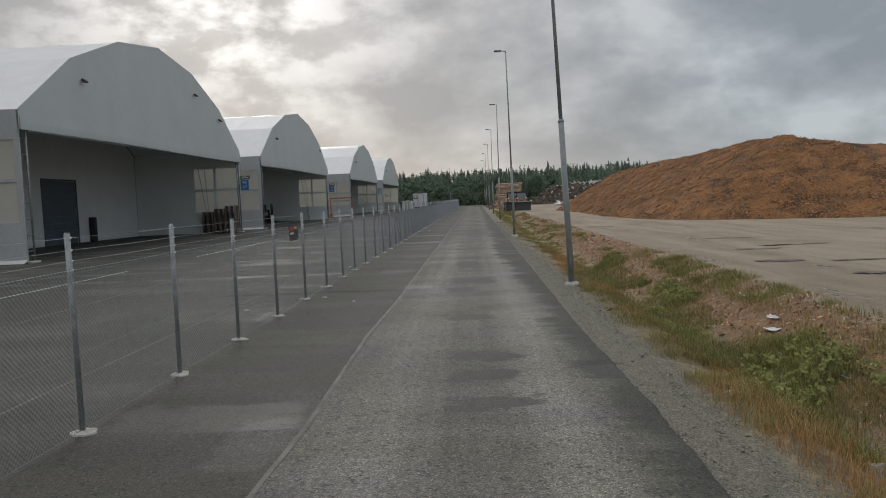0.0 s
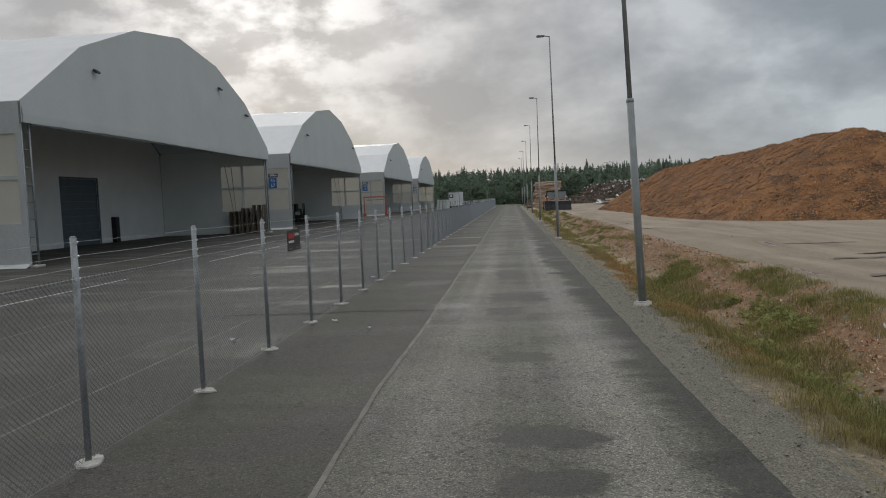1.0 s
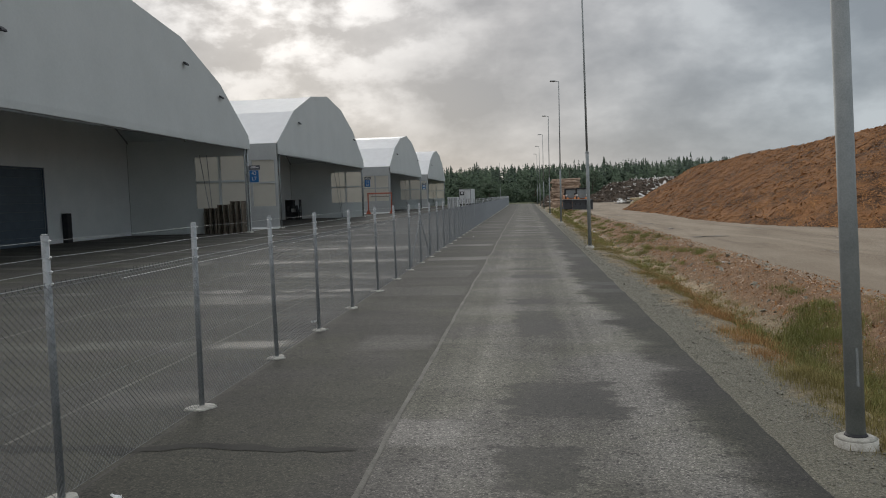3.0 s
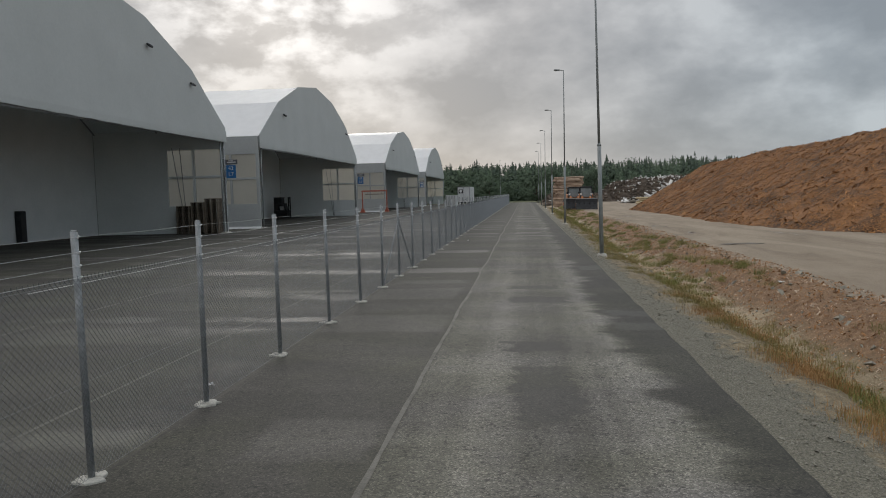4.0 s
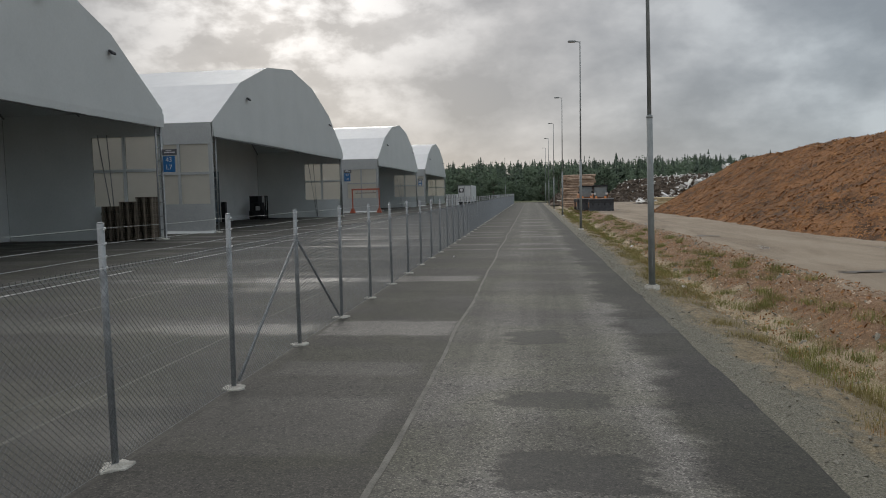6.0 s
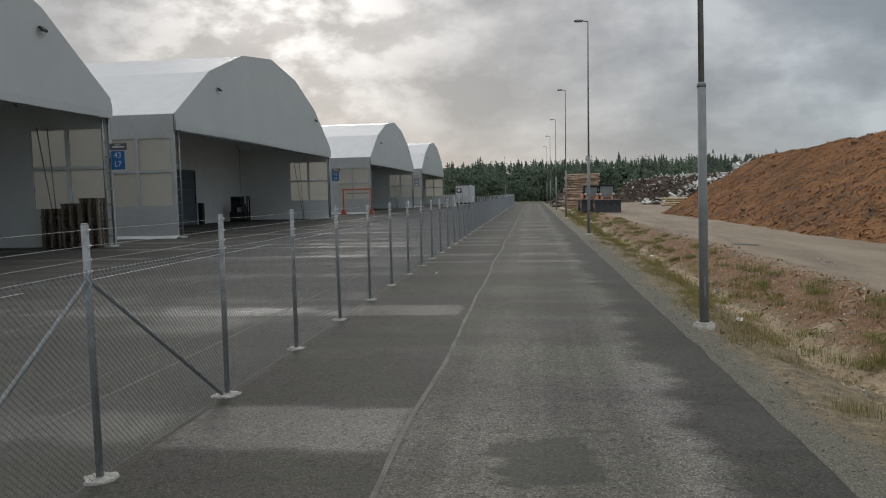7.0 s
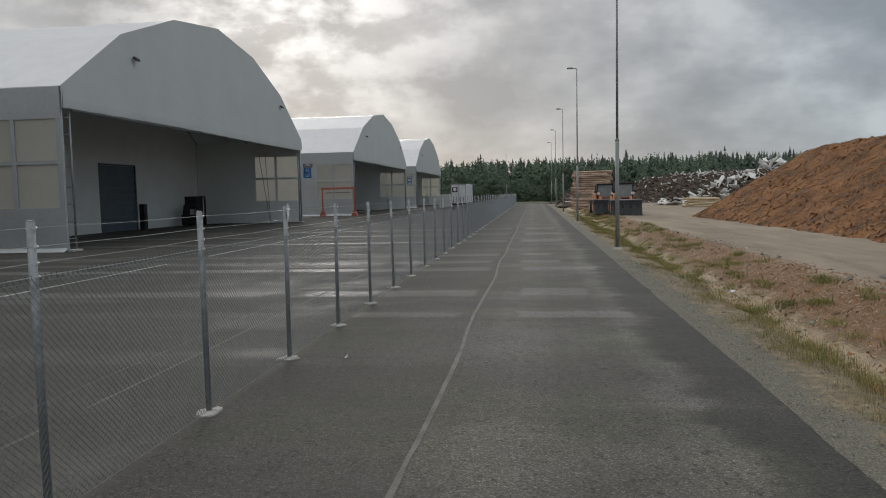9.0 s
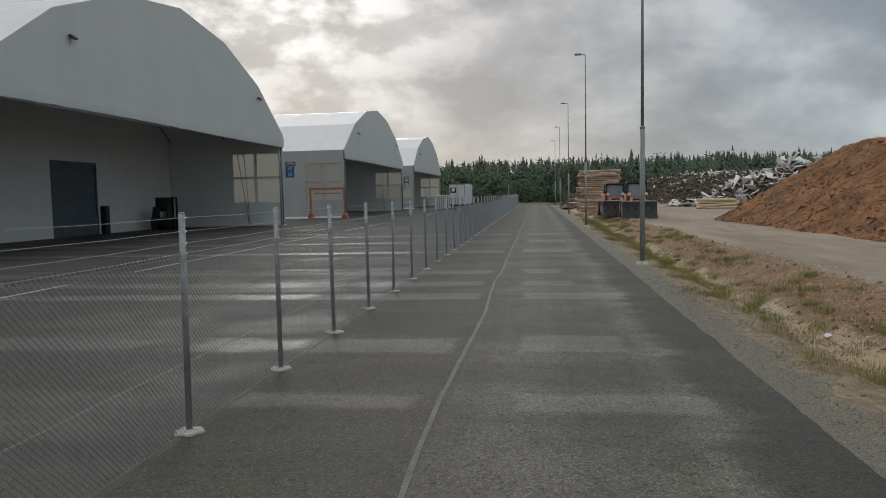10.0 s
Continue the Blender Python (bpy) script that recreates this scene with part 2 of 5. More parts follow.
def ground_material():
    """Gravel shoulder, weedy ditch, rust-coloured bark bank and pale dirt yard, by how far from the road."""
    m = bpy.data.materials.new("roadside_earth")
    m.use_nodes = True
    g = Net(m.node_tree)
    b = m.node_tree.nodes["Principled BSDF"]
    p = m.node_tree.nodes.new("ShaderNodeNewGeometry").outputs["Position"]
    x, y, z = g.sep(p)
    n1, n2, n3 = g.noise(p, 0.6, 5.0, 0.6), g.noise(p, 5.0, 5.0, 0.65), g.noise(p, 38.0, 3.0, 0.7)
    wob = g.math("ADD", x, g.math("MULTIPLY", g.math("SUBTRACT", g.math("ADD", n1, n2), 1.0), 1.3))
    gravel = g.ramp(n3, (0.32, (0.058, 0.054, 0.039)), (0.5, (0.138, 0.129, 0.097)), (0.68, (0.27, 0.253, 0.197)))
    soil = g.ramp(g.math("ADD", g.math("MULTIPLY", n2, 0.5), g.math("MULTIPLY", n3, 0.5)), (0.36, (0.10, 0.075, 0.045)), (0.52, (0.22, 0.17, 0.10)), (0.66, (0.36, 0.30, 0.20)))
    bark = g.ramp(g.math("ADD", g.math("MULTIPLY", n2, 0.4), g.math("MULTIPLY", n3, 0.6)), (0.34, (0.080, 0.041, 0.019)), (0.5, (0.205, 0.117, 0.060)), (0.66, (0.38, 0.262, 0.155)))
    ruts = g.noise(g.vmath("MULTIPLY", p, (0.5, 0.10, 1.0)), 1.0, 5.0, 0.6, 0.8)
    dirt = g.ramp(g.math("ADD", g.math("MULTIPLY", ruts, 0.65), g.math("MULTIPLY", n3, 0.35)), (0.33, (0.125, 0.094, 0.062)), (0.43, (0.235, 0.184, 0.130)), (0.60, (0.325, 0.264, 0.194)))
    wood = g.ramp(n2, (0.35, (0.05, 0.065, 0.025)), (0.65, (0.13, 0.13, 0.06)))
    u = g.math("MULTIPLY", wob, 0.1)
    narrow = g.math("ADD", u, g.math("MULTIPLY", g.ramp(g.math("MULTIPLY", y, 0.01), (0.30, 0.0), (0.45, 1.0)), 0.03))
    c = g.mix(g.ramp(narrow, (0.325, 0.0), (0.375, 1.0)), gravel, soil)
    c = g.mix(g.ramp(u, (0.53, 0.0), (0.58, 1.0)), c, bark)
    c = g.mix(g.ramp(u, (0.70, 0.0), (0.735, 1.0)), c, dirt)
    sand = g.ramp(n3, (0.35, (0.30, 0.225, 0.135)), (0.65, (0.50, 0.41, 0.28)))
    bed = g.math("SUBTRACT", 1.0, g.math("DIVIDE", g.math("ABSOLUTE", g.math("SUBTRACT", g.math("ADD", wob, g.math("MULTIPLY", g.math("SUBTRACT", n1, 0.5), 1.2)), 5.05)), 0.42), clamp=True)
    bed = g.math("MULTIPLY", g.ramp(bed, (0.1, 0.0), (0.5, 1.0)), g.ramp(g.math("MULTIPLY", y, 0.01), (0.28, 0.0), (0.38, 0.85)))
    c = g.mix(bed, c, sand)
    far = g.math("MULTIPLY", g.math("ADD", y, g.math("MULTIPLY", n1, 14.0)), 0.002)
    c = g.mix(g.ramp(far, (0.47, 0.0), (0.49, 1.0)), c, wood)
    g.put(b.inputs["Base Color"], c)
    puddle = g.math("MULTIPLY", g.ramp(ruts, (0.30, 1.0), (0.35, 0.0)), g.ramp(u, (0.74, 0.0), (0.78, 1.0)))
    g.put(b.inputs["Roughness"], g.math("SUBTRACT", 0.92, g.math("MULTIPLY", puddle, 0.75)))
    bp = m.node_tree.nodes.new("ShaderNodeBump")
    bp.inputs["Strength"].default_value, bp.inputs["Distance"].default_value = 0.6, 0.05
    g.put(bp.inputs["Height"], g.math("ADD", g.math("MULTIPLY", n2, 0.5), n3))
    g.put(b.inputs["Normal"], bp.outputs[0])
    return m


def leaf_material(name, dark, light):
    m = pbr(name, dark, light, 0.4, 0.8, 0.0, 0.0, 2.0, (0.3, 0.7), "World", 0.35)
    return m


def see_through_cloth(name, colour, amount, rough=0.6):
    """Thin white tent cloth that lets daylight glow through."""
    m = bpy.data.materials.new(name)
    m.use_nodes = True
    g = Net(m.node_tree)
    b = m.node_tree.nodes["Principled BSDF"]
    p = m.node_tree.nodes.new("ShaderNodeTexCoord").outputs["Object"]
    n = g.noise(p, 0.9, 4.0, 0.6)
    c = g.mix(g.ramp(n, (0.35, 0.0), (0.65, 1.0)), tuple(k * 0.95 for k in colour), colour)
    g.put(b.inputs["Base Color"], c)
    b.inputs["Roughness"].default_value = rough
    tr = m.node_tree.nodes.new("ShaderNodeBsdfTranslucent")
    g.put(tr.inputs[0], c)
    mx = m.node_tree.nodes.new("ShaderNodeMixShader")
    mx.inputs[0].default_value = amount
    out = m.node_tree.nodes["Material Output"]
    m.node_tree.links.new(b.outputs[0], mx.inputs[1])
    m.node_tree.links.new(tr.outputs[0], mx.inputs[2])
    m.node_tree.links.new(mx.outputs[0], out.inputs[0])
    return m


# same tarp as the gable; skylight on the roof is painted in as paler cloth
CLOTH_ROOF = see_through_cloth("sky_lit_roof_cloth", (0.90, 0.90, 0.895), 0.30, 0.40)
ASPHALT = asphalt_material()
EARTH = ground_material()
# gable tone: the shade on the front is put into this greyer colour
CLOTH = pbr("shade_toned_tent_cloth", (0.455, 0.474, 0.464), (0.53, 0.547, 0.537), 0.35, 0.55, 0.0, 0.12, 6.0, (0.3, 0.7), bump_dist=0.06)
# cloth of the added wall sheets, pale to lift the bay like haze
BAY_FILL_CLOTH = pbr("pale_bay_fill_cloth", (0.68, 0.72, 0.715), (0.76, 0.79, 0.785), 0.4, 0.7, 0.0, 0.1, 7.0)
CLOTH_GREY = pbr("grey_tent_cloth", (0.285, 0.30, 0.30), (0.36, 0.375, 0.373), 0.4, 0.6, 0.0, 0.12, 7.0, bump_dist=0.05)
PANEL = see_through_cloth("cream_window_foil", (0.58, 0.555, 0.485), 0.45)
# cloth of the added ceiling sheet; sets how bright the roof underside looks
CEILING_TONE = see_through_cloth("grey_ceiling_tone_sheet", (0.58, 0.61, 0.605), 0.45)
LINER = pbr("grey_lined_wall", (0.66, 0.70, 0.70), (0.76, 0.79, 0.79), 0.5, 0.6, 0.0, 0.05, 9.0)
DOOR_BLUE = pbr("dark_blue_door_sheet", (0.055, 0.085, 0.115), (0.08, 0.115, 0.15), 1.2, 0.5, 0.0, 0.05, 20.0)
BLACK = pbr("black_plastic", (0.012, 0.013, 0.015), (0.03, 0.03, 0.034), 4.0, 0.6, 0.0, 0.05)
GALV = pbr("galvanised_steel", (0.17, 0.18, 0.182), (0.33, 0.345, 0.35), 9.0, 0.55, 0.45, 0.08, 90.0, rough2=0.36)
POLE = pbr("grey_green_galvanised_pole", (0.17, 0.19, 0.19), (0.28, 0.30, 0.30), 3.0, 0.6, 0.0, 0.05, 60.0)
CONCRETE = pbr("pale_concrete", (0.27, 0.255, 0.22), (0.56, 0.545, 0.49), 6.0, 0.85, 0.0, 0.4, 45.0)
PAINT = pbr("worn_road_paint", (0.30, 0.30, 0.29), (0.66, 0.66, 0.64), 3.0, 0.7, 0.0, 0.1, 40.0, (0.38, 0.56), "World")
SEAM = pbr("pale_dusty_seam", (0.075, 0.071, 0.060), (0.175, 0.166, 0.143), 1.6, 0.85, 0.0, 0.2, 40.0, (0.36, 0.6), "World")
SEAM_WORN = pbr("dark_dirt_line", (0.028, 0.026, 0.022), (0.075, 0.071, 0.060), 1.2, 0.85, 0.0, 0.2, 40.0, (0.38, 0.6), "World")
BARKPILE = pbr("rust_brown_wood_chips", (0.052, 0.024, 0.008), (0.25, 0.112, 0.037), 0.5, 0.9, 0.0, 1.0, 6.0, (0.42, 0.57), "World", bump_dist=0.08)
CHIP = pbr("bark_flakes", (0.125, 0.056, 0.018), (0.46, 0.22, 0.078), 1.2, 0.85, 0.0, 0.0, 30.0, (0.3, 0.7), "World", 0.4)
CHIP_PALE = pbr("pale_wood_flakes", (0.28, 0.19, 0.12), (0.62, 0.50, 0.38), 2.0, 0.85, 0.0, 0.0, 30.0, (0.3, 0.7), "World", 0.4)
STONE = pbr("grey_crushed_stone", (0.15, 0.141, 0.113), (0.35, 0.332, 0.272), 5.0, 0.85, 0.0, 0.1, 60.0, (0.3, 0.7), "World", 0.35)
GRASS_GREEN = leaf_material("green_grass", (0.085, 0.10, 0.022), (0.25, 0.245, 0.068))
GRASS_DRY = leaf_material("dry_straw_grass", (0.165, 0.140, 0.040), (0.37, 0.305, 0.110))
GRASS_RUST = leaf_material("rusty_sorrel", (0.22, 0.115, 0.042), (0.38, 0.22, 0.085))
NEEDLE = leaf_material("spruce_needles", (0.046, 0.072, 0.052), (0.090, 0.125, 0.084))
LEAF = leaf_material("birch_leaves", (0.046, 0.074, 0.044), (0.098, 0.138, 0.078))
TRUNK = pbr("tree_bark", (0.05, 0.04, 0.03), (0.14, 0.11, 0.085), 3.0, 0.9, 0.0, 0.3, 20.0)


# ---- mesh helpers ----


def box(bm, x0, x1, y0, y1, z0, z1):
    v = [bm.verts.new((x, y, z)) for z in (z0, z1) for x, y in ((x0, y0), (x1, y0), (x1, y1), (x0, y1))]
    for f in ((3, 2, 1, 0), (4, 5, 6, 7), (0, 1, 5, 4), (1, 2, 6, 5), (2, 3, 7, 6), (3, 0, 4, 7)):
        bm.faces.new([v[i] for i in f])
    return bm


def rod(bm, a, b, ra, rb=None, n=8, caps=True):
    a, b = Vector(a), Vector(b)
    rb = ra if rb is None else rb
    q = (b - a).to_track_quat("Z", "Y").to_matrix()
    rings = []
    for c, r in ((a, ra), (b, rb)):
        rings.append([bm.verts.new(c + q @ Vector((r * math.cos(2 * math.pi * (i + 0.5) / n), r * math.sin(2 * math.pi * (i + 0.5) / n), 0))) for i in range(n)])
    for i in range(n):
        f = bm.faces.new((rings[0][i], rings[0][(i + 1) % n], rings[1][(i + 1) % n], rings[1][i]))
        f.smooth = n > 6
    if caps:
        bm.faces.new(rings[0][::-1])
        bm.faces.new(rings[1])
    return bm


def prism(bm, pts, axis, lo, hi):
    """A flat outline pushed along an axis: pts are (u, v) in the other two axes, in order."""
    def at(u, v, w_):
        return {"x": (w_, u, v), "y": (u, w_, v), "z": (u, v, w_)}[axis]
    a = [bm.verts.new(at(u, v, lo)) for u, v in pts]
    b = [bm.verts.new(at(u, v, hi)) for u, v in pts]
    bm.faces.new(a)
    bm.faces.new(b[::-1])
    for i in range(len(pts)):
        j = (i + 1) % len(pts)
        bm.faces.new((a[j], a[i], b[i], b[j]))
    bmesh.ops.recalc_face_normals(bm, faces=bm.faces)
    return bm


def bevel(bm, w_, seg=2):
    bmesh.ops.bevel(bm, geom=list(bm.edges), offset=w_, segments=seg, affect="EDGES", profile=0.6)
    return bm


def mesh_of(name, bm, material):
    me = bpy.data.meshes.new(name)
    bm.to_mesh(me)
    bm.free()
    me.materials.append(material)
    return me


def part(name, bm, material, parent, label=""):
    ob = new(name, mesh_of(name, bm, material))
    ob.parent = parent
    return tagged(ob, label)


def thing(name, label, category, at=(0, 0, 0), turn=0, group="", kind=""):
    e = new(name)
    e.matrix_basis = pose(*at, 0, 0, turn)
    e.empty_display_size = 0.2
    return tagged(e, label, category, group, kind)


def solid(name, bm, material, label, category, at=(0, 0, 0), group="", kind=""):
    ob = new(name, mesh_of(name, bm, material))
    ob.location = at
    return tagged(ob, label, category, group, kind)


def raw(name, verts, faces, material, label="", category="", kind="", parent=None, smooth=False):
    me = bpy.data.meshes.new(name)
    me.from_pydata([tuple(v) for v in verts], [], [tuple(f) for f in faces])
    me.materials.append(material)
    if smooth:
        me.polygons.foreach_set("use_smooth", [True] * len(me.polygons))
    ob = new(name, me)
    ob.parent = parent
    return tagged(ob, label, category, "", kind)


def fbm(x, y, s, seed=0.0, octaves=4):
    return noise.fractal((x * s + seed, y * s - seed, seed * 0.37), 1.0, 2.0, octaves)


# ---- ground ----
ROAD_EDGE = 2.42


def ditch(x, y):
    """Height of the ground right of the road."""
    shoulder, dip, top = 3.6, 5.0, 7.0 + 0.35 * math.sin(y * 0.11) + 0.25 * math.sin(y * 0.31 + 1)
    deep = -0.62 if y < 60 else -0.62 + 0.2 * min(1, (y - 60) / 60)
    end = min(1, max(0, (150 - y) / 50))
    deep *= 0.35 + 0.65 * end
    if x < ROAD_EDGE:
        z = -0.09
    elif x < shoulder:
        z = -0.045 - 0.08 * (x - ROAD_EDGE) / (shoulder - ROAD_EDGE)
    elif x < dip:
        s = (x - shoulder) / (dip - shoulder)
        z = -0.125 + (deep + 0.125) * (3 * s * s - 2 * s ** 3)
    elif x < top:
        s = (x - dip) / (top - dip)
        z = deep + (0.26 - deep) * (0.75 * s + 0.25 * (3 * s * s - 2 * s ** 3))
    else:
        z = 0.26 - 0.06 * min(1, (x - top) / 2)
    if ROAD_EDGE < x < dip:
        z -= 0.15 * math.exp(-((y - 53) / 8) ** 2) * min(1, (x - ROAD_EDGE) / 0.5) * min(1, (dip - x) / 1.0)
    if x > shoulder - 0.6:
        a = 0.09 if x < top + 0.6 else 0.03
        z += a * fbm(x, y, 0.9, 3.0) + 0.6 * a * fbm(x, y, 3.2, 5.0)
    elif x > ROAD_EDGE:
        z += 0.012 * fbm(x, y, 4.0, 2.0)
    return z


def build_ground():
    xs = [-2500, -600, -150, -60, -20, 0, 2.2] + [2.45 + 0.16 * i for i in range(40)] + [9.2, 10, 11, 12, 14, 17, 20, 25, 30, 40, 60, 100, 200, 600, 2500]
    ys = [-800, -200, -60, -20] + [-8 + 0.3 * i for i in range(330)] + [91 + 1.2 * i for i in range(60)] + [170, 185, 200, 240, 300, 420, 700, 1500, 3000]
    v = [(x, y, ditch(x, min(max(y, -10), 165))) for y in ys for x in xs]
    n = len(xs)
    f = [(j * n + i, j * n + i + 1, (j + 1) * n + i + 1, (j + 1) * n + i) for j in range(len(ys) - 1) for i in range(n - 1)]
    raw("ground", v, f, EARTH, "gravel shoulder, weedy ditch and pale dirt yard", "ground", "structure", smooth=True)


build_ground()


# shallow hollows of the road: x from, x to, y from, y to
DAMP = [(-0.12, 1.0, 11.45, 12.05), (-0.05, 0.95, 10.1, 10.8), (-0.05, 1.12, 8.55, 9.15), (-4.4, -1.95, 8.0, 9.1), (-0.5, 0.85, 22.6, 24.3),
        (-0.55, 0.25, 20.4, 21.5), (-0.45, 0.40, 28.0, 30.8), (-0.7, 0.57, 40.2, 41.0), (-0.7, 0.67, 37.7, 38.7), (-0.6, 0.38, 32.0, 32.8),
        (-0.75, 0.15, 44.2, 45.5), (1.5, 2.5, 35.6, 36.4), (1.6, 2.5, 45.3, 47.0), (1.6, 2.5, 34.0, 34.8), (1.95, 2.6, 10.0, 10.9), (-0.4, 0.7, 15.6, 16.2)]
FILM = [(-1.95, -1.05, 21.6, 22.5), (-3.35, -1.97, 26.6, 28.0), (-4.5, -1.95, 33.8, 35.9), (-4.5, -2.15, 38.4, 40.6), (-4.3, -2.07, 41.8, 42.7),
        (-4.5, -1.92, 44.9, 46.5), (-4.6, -2.02, 53.6, 55.1), (-4.6, -2.2, 66.0, 66.65), (-4.6, -2.1, 69.2, 70.4), (-4.7, -2.1, 75.4, 76.6),
        (-4.8, -2.2, 78.1, 79.2), (-4.9, -2.1, 81.3, 82.5), (-4.8, -2.1, 90.0, 91.7), (-2.6, -1.88, 6.6, 8.4)]
FILM_LANE = [(-0.95, 1.45, 66.0, 66.8), (-0.95, 0.8, 69.4, 70.8), (-1.0, 1.5, 75.5, 76.6), (-1.1, 0.4, 78.2, 79.3), (-1.1, 0.1, 81.4, 82.6), (-1.3, 0.9, 90.0, 92.1)]


def stain_at(x, y, spots_, soft_x, soft_y):
    """One inside a hollow, falling to zero round its rim."""
    best = 0.0
    for x0, x1, y0, y1 in spots_:
        best = max(best, min(1.0, 0.5 + min(x - x0, x1 - x) / soft_x, 0.5 + min(y - y0, y1 - y) / soft_y))
    return best


def build_road():
    ys = [-60 + 2.0 * i for i in range(27)] + [-6 + 0.2 * i for i in range(590)] + [112 + 1.2 * i for i in range(97)]
    cols = [-4.6 + 0.14 * i for i in range(46)]
    film_all = FILM + FILM_LANE + [(x0, x1, y, y + 1.6) for y in (97.0, 104.0) for x0, x1 in ((-4.7, -2.2), (-1.2, 0.9))]
    v, damp, film, pale_ = [], [], [], []
    for y in ys:
        e = ROAD_EDGE + 0.14 * max(0, min(1, (16 - y) / 8)) + 0.035 * fbm(0, y, 0.8, 9.0) + 0.02 * fbm(0, y, 3.5, 4.0)
        row = [(-120, 0)] + [(x, -0.02 * max(0, min(1, (x + 1.8) / 3.4))) for x in cols] + [(e - 0.3, -0.026), (e - 0.05, -0.03), (e + 0.03, -0.075), (e + 0.1, -0.2)]
        wet = [q for q in DAMP if q[2] - 1 < y < q[3] + 1]
        pale = [q for q in film_all if q[2] - 1 < y < q[3] + 1]
        for x, z in row:
            v.append((x, y, z))
            damp.append(stain_at(x, y, wet, 0.5, 0.45))
            film.append(stain_at(x, y, pale, 0.3, 0.4))
            pale_.append(1.0 if 43.5 < y < 57 and x < -1.9 else (0.75 if 20 < y < 24 else 0.4 if y < 43 else 0.72))
    n = len(cols) + 5
    f = [(j * n + i, j * n + i + 1, (j + 1) * n + i + 1, (j + 1) * n + i) for j in range(len(ys) - 1) for i in range(n - 1)]
    road = raw("road", v, f, ASPHALT, "damp grey asphalt service road and open storage apron", "road", "structure")
    for name, values in (("damp", damp), ("film", film), ("pale", pale_)):
        road.data.attributes.new(name, "FLOAT", "POINT").data.foreach_set("value", values)
    bm = bmesh.new()
    box(bm, -120, 40, 228, 234, -0.06, 0.012)
    solid("road_crossing", bm, ASPHALT, "grey asphalt cross road before the woods", "road", kind="structure")


build_road()


def strip(name, x, y0, y1, width, material, wob, label, step=0.35, gap=0.0):
    """A painted or dusty line along y that wavers and breaks a little."""
    v, f = [], []
    n = int((y1 - y0) / step)
    for i in range(n + 1):
        y = y0 + i * step
        c = x + wob * fbm(0, y, 0.16, 6.0, 2) + 0.12 * wob * fbm(0, y, 1.3, 2.0)
        h = width / 2 * (1 + 0.35 * fbm(1, y, 1.1, 8.0))
        v += [(c - h, y, 0.004), (c + h, y, 0.004)]
    for i in range(n):
        if gap and fbm(4, y0 + i * step, 0.35, 11.0) < -gap:
            continue
        f.append((2 * i, 2 * i + 1, 2 * i + 3, 2 * i + 2))
    raw(name, v, f, material, label, "road marking", "structure")


strip("road_seam", -1.84, -6, 215, 0.066, SEAM, 0.10, "wavering pale seam along the asphalt road")
strip("fence_line_dirt", -4.53, -8, 215, 0.04, SEAM_WORN, 0.03, "thin line of dirt under the fence mesh")
for y0, y1 in ((14, 32.4), (40.3, 58), (61, 79.5), (83, 110), (113, 215)):
    strip("yard_line", -15.55, y0, y1, 0.13, PAINT, 0.04, "worn white painted line across the storage yard")
strip("yard_line_faint", -11.3, 12, 64, 0.09, SEAM, 0.05, "faint worn line on the storage yard", gap=0.3)
strip("yard_line_inner", -6.25, -6, 215, 0.06, SEAM, 0.05, "faint pale line beside the fence", gap=0.6)

# ---- storage halls ----
PROFILE = [(0.0, 8.75), (5.9, 12.6), (12.6, 15.0), (19.7, 15.95), (26.8, 15.0), (33.5, 12.6), (39.4, 8.75)]
HEM = 7.62
DEPTH = 58.0


def at_profile(y, dz=0.0):
    for (a, za), (b, zb) in zip(PROFILE, PROFILE[1:]):
        if y <= b:
            return za + (zb - za) * (y - a) / (b - a) + dz
    return PROFILE[-1][1] + dz


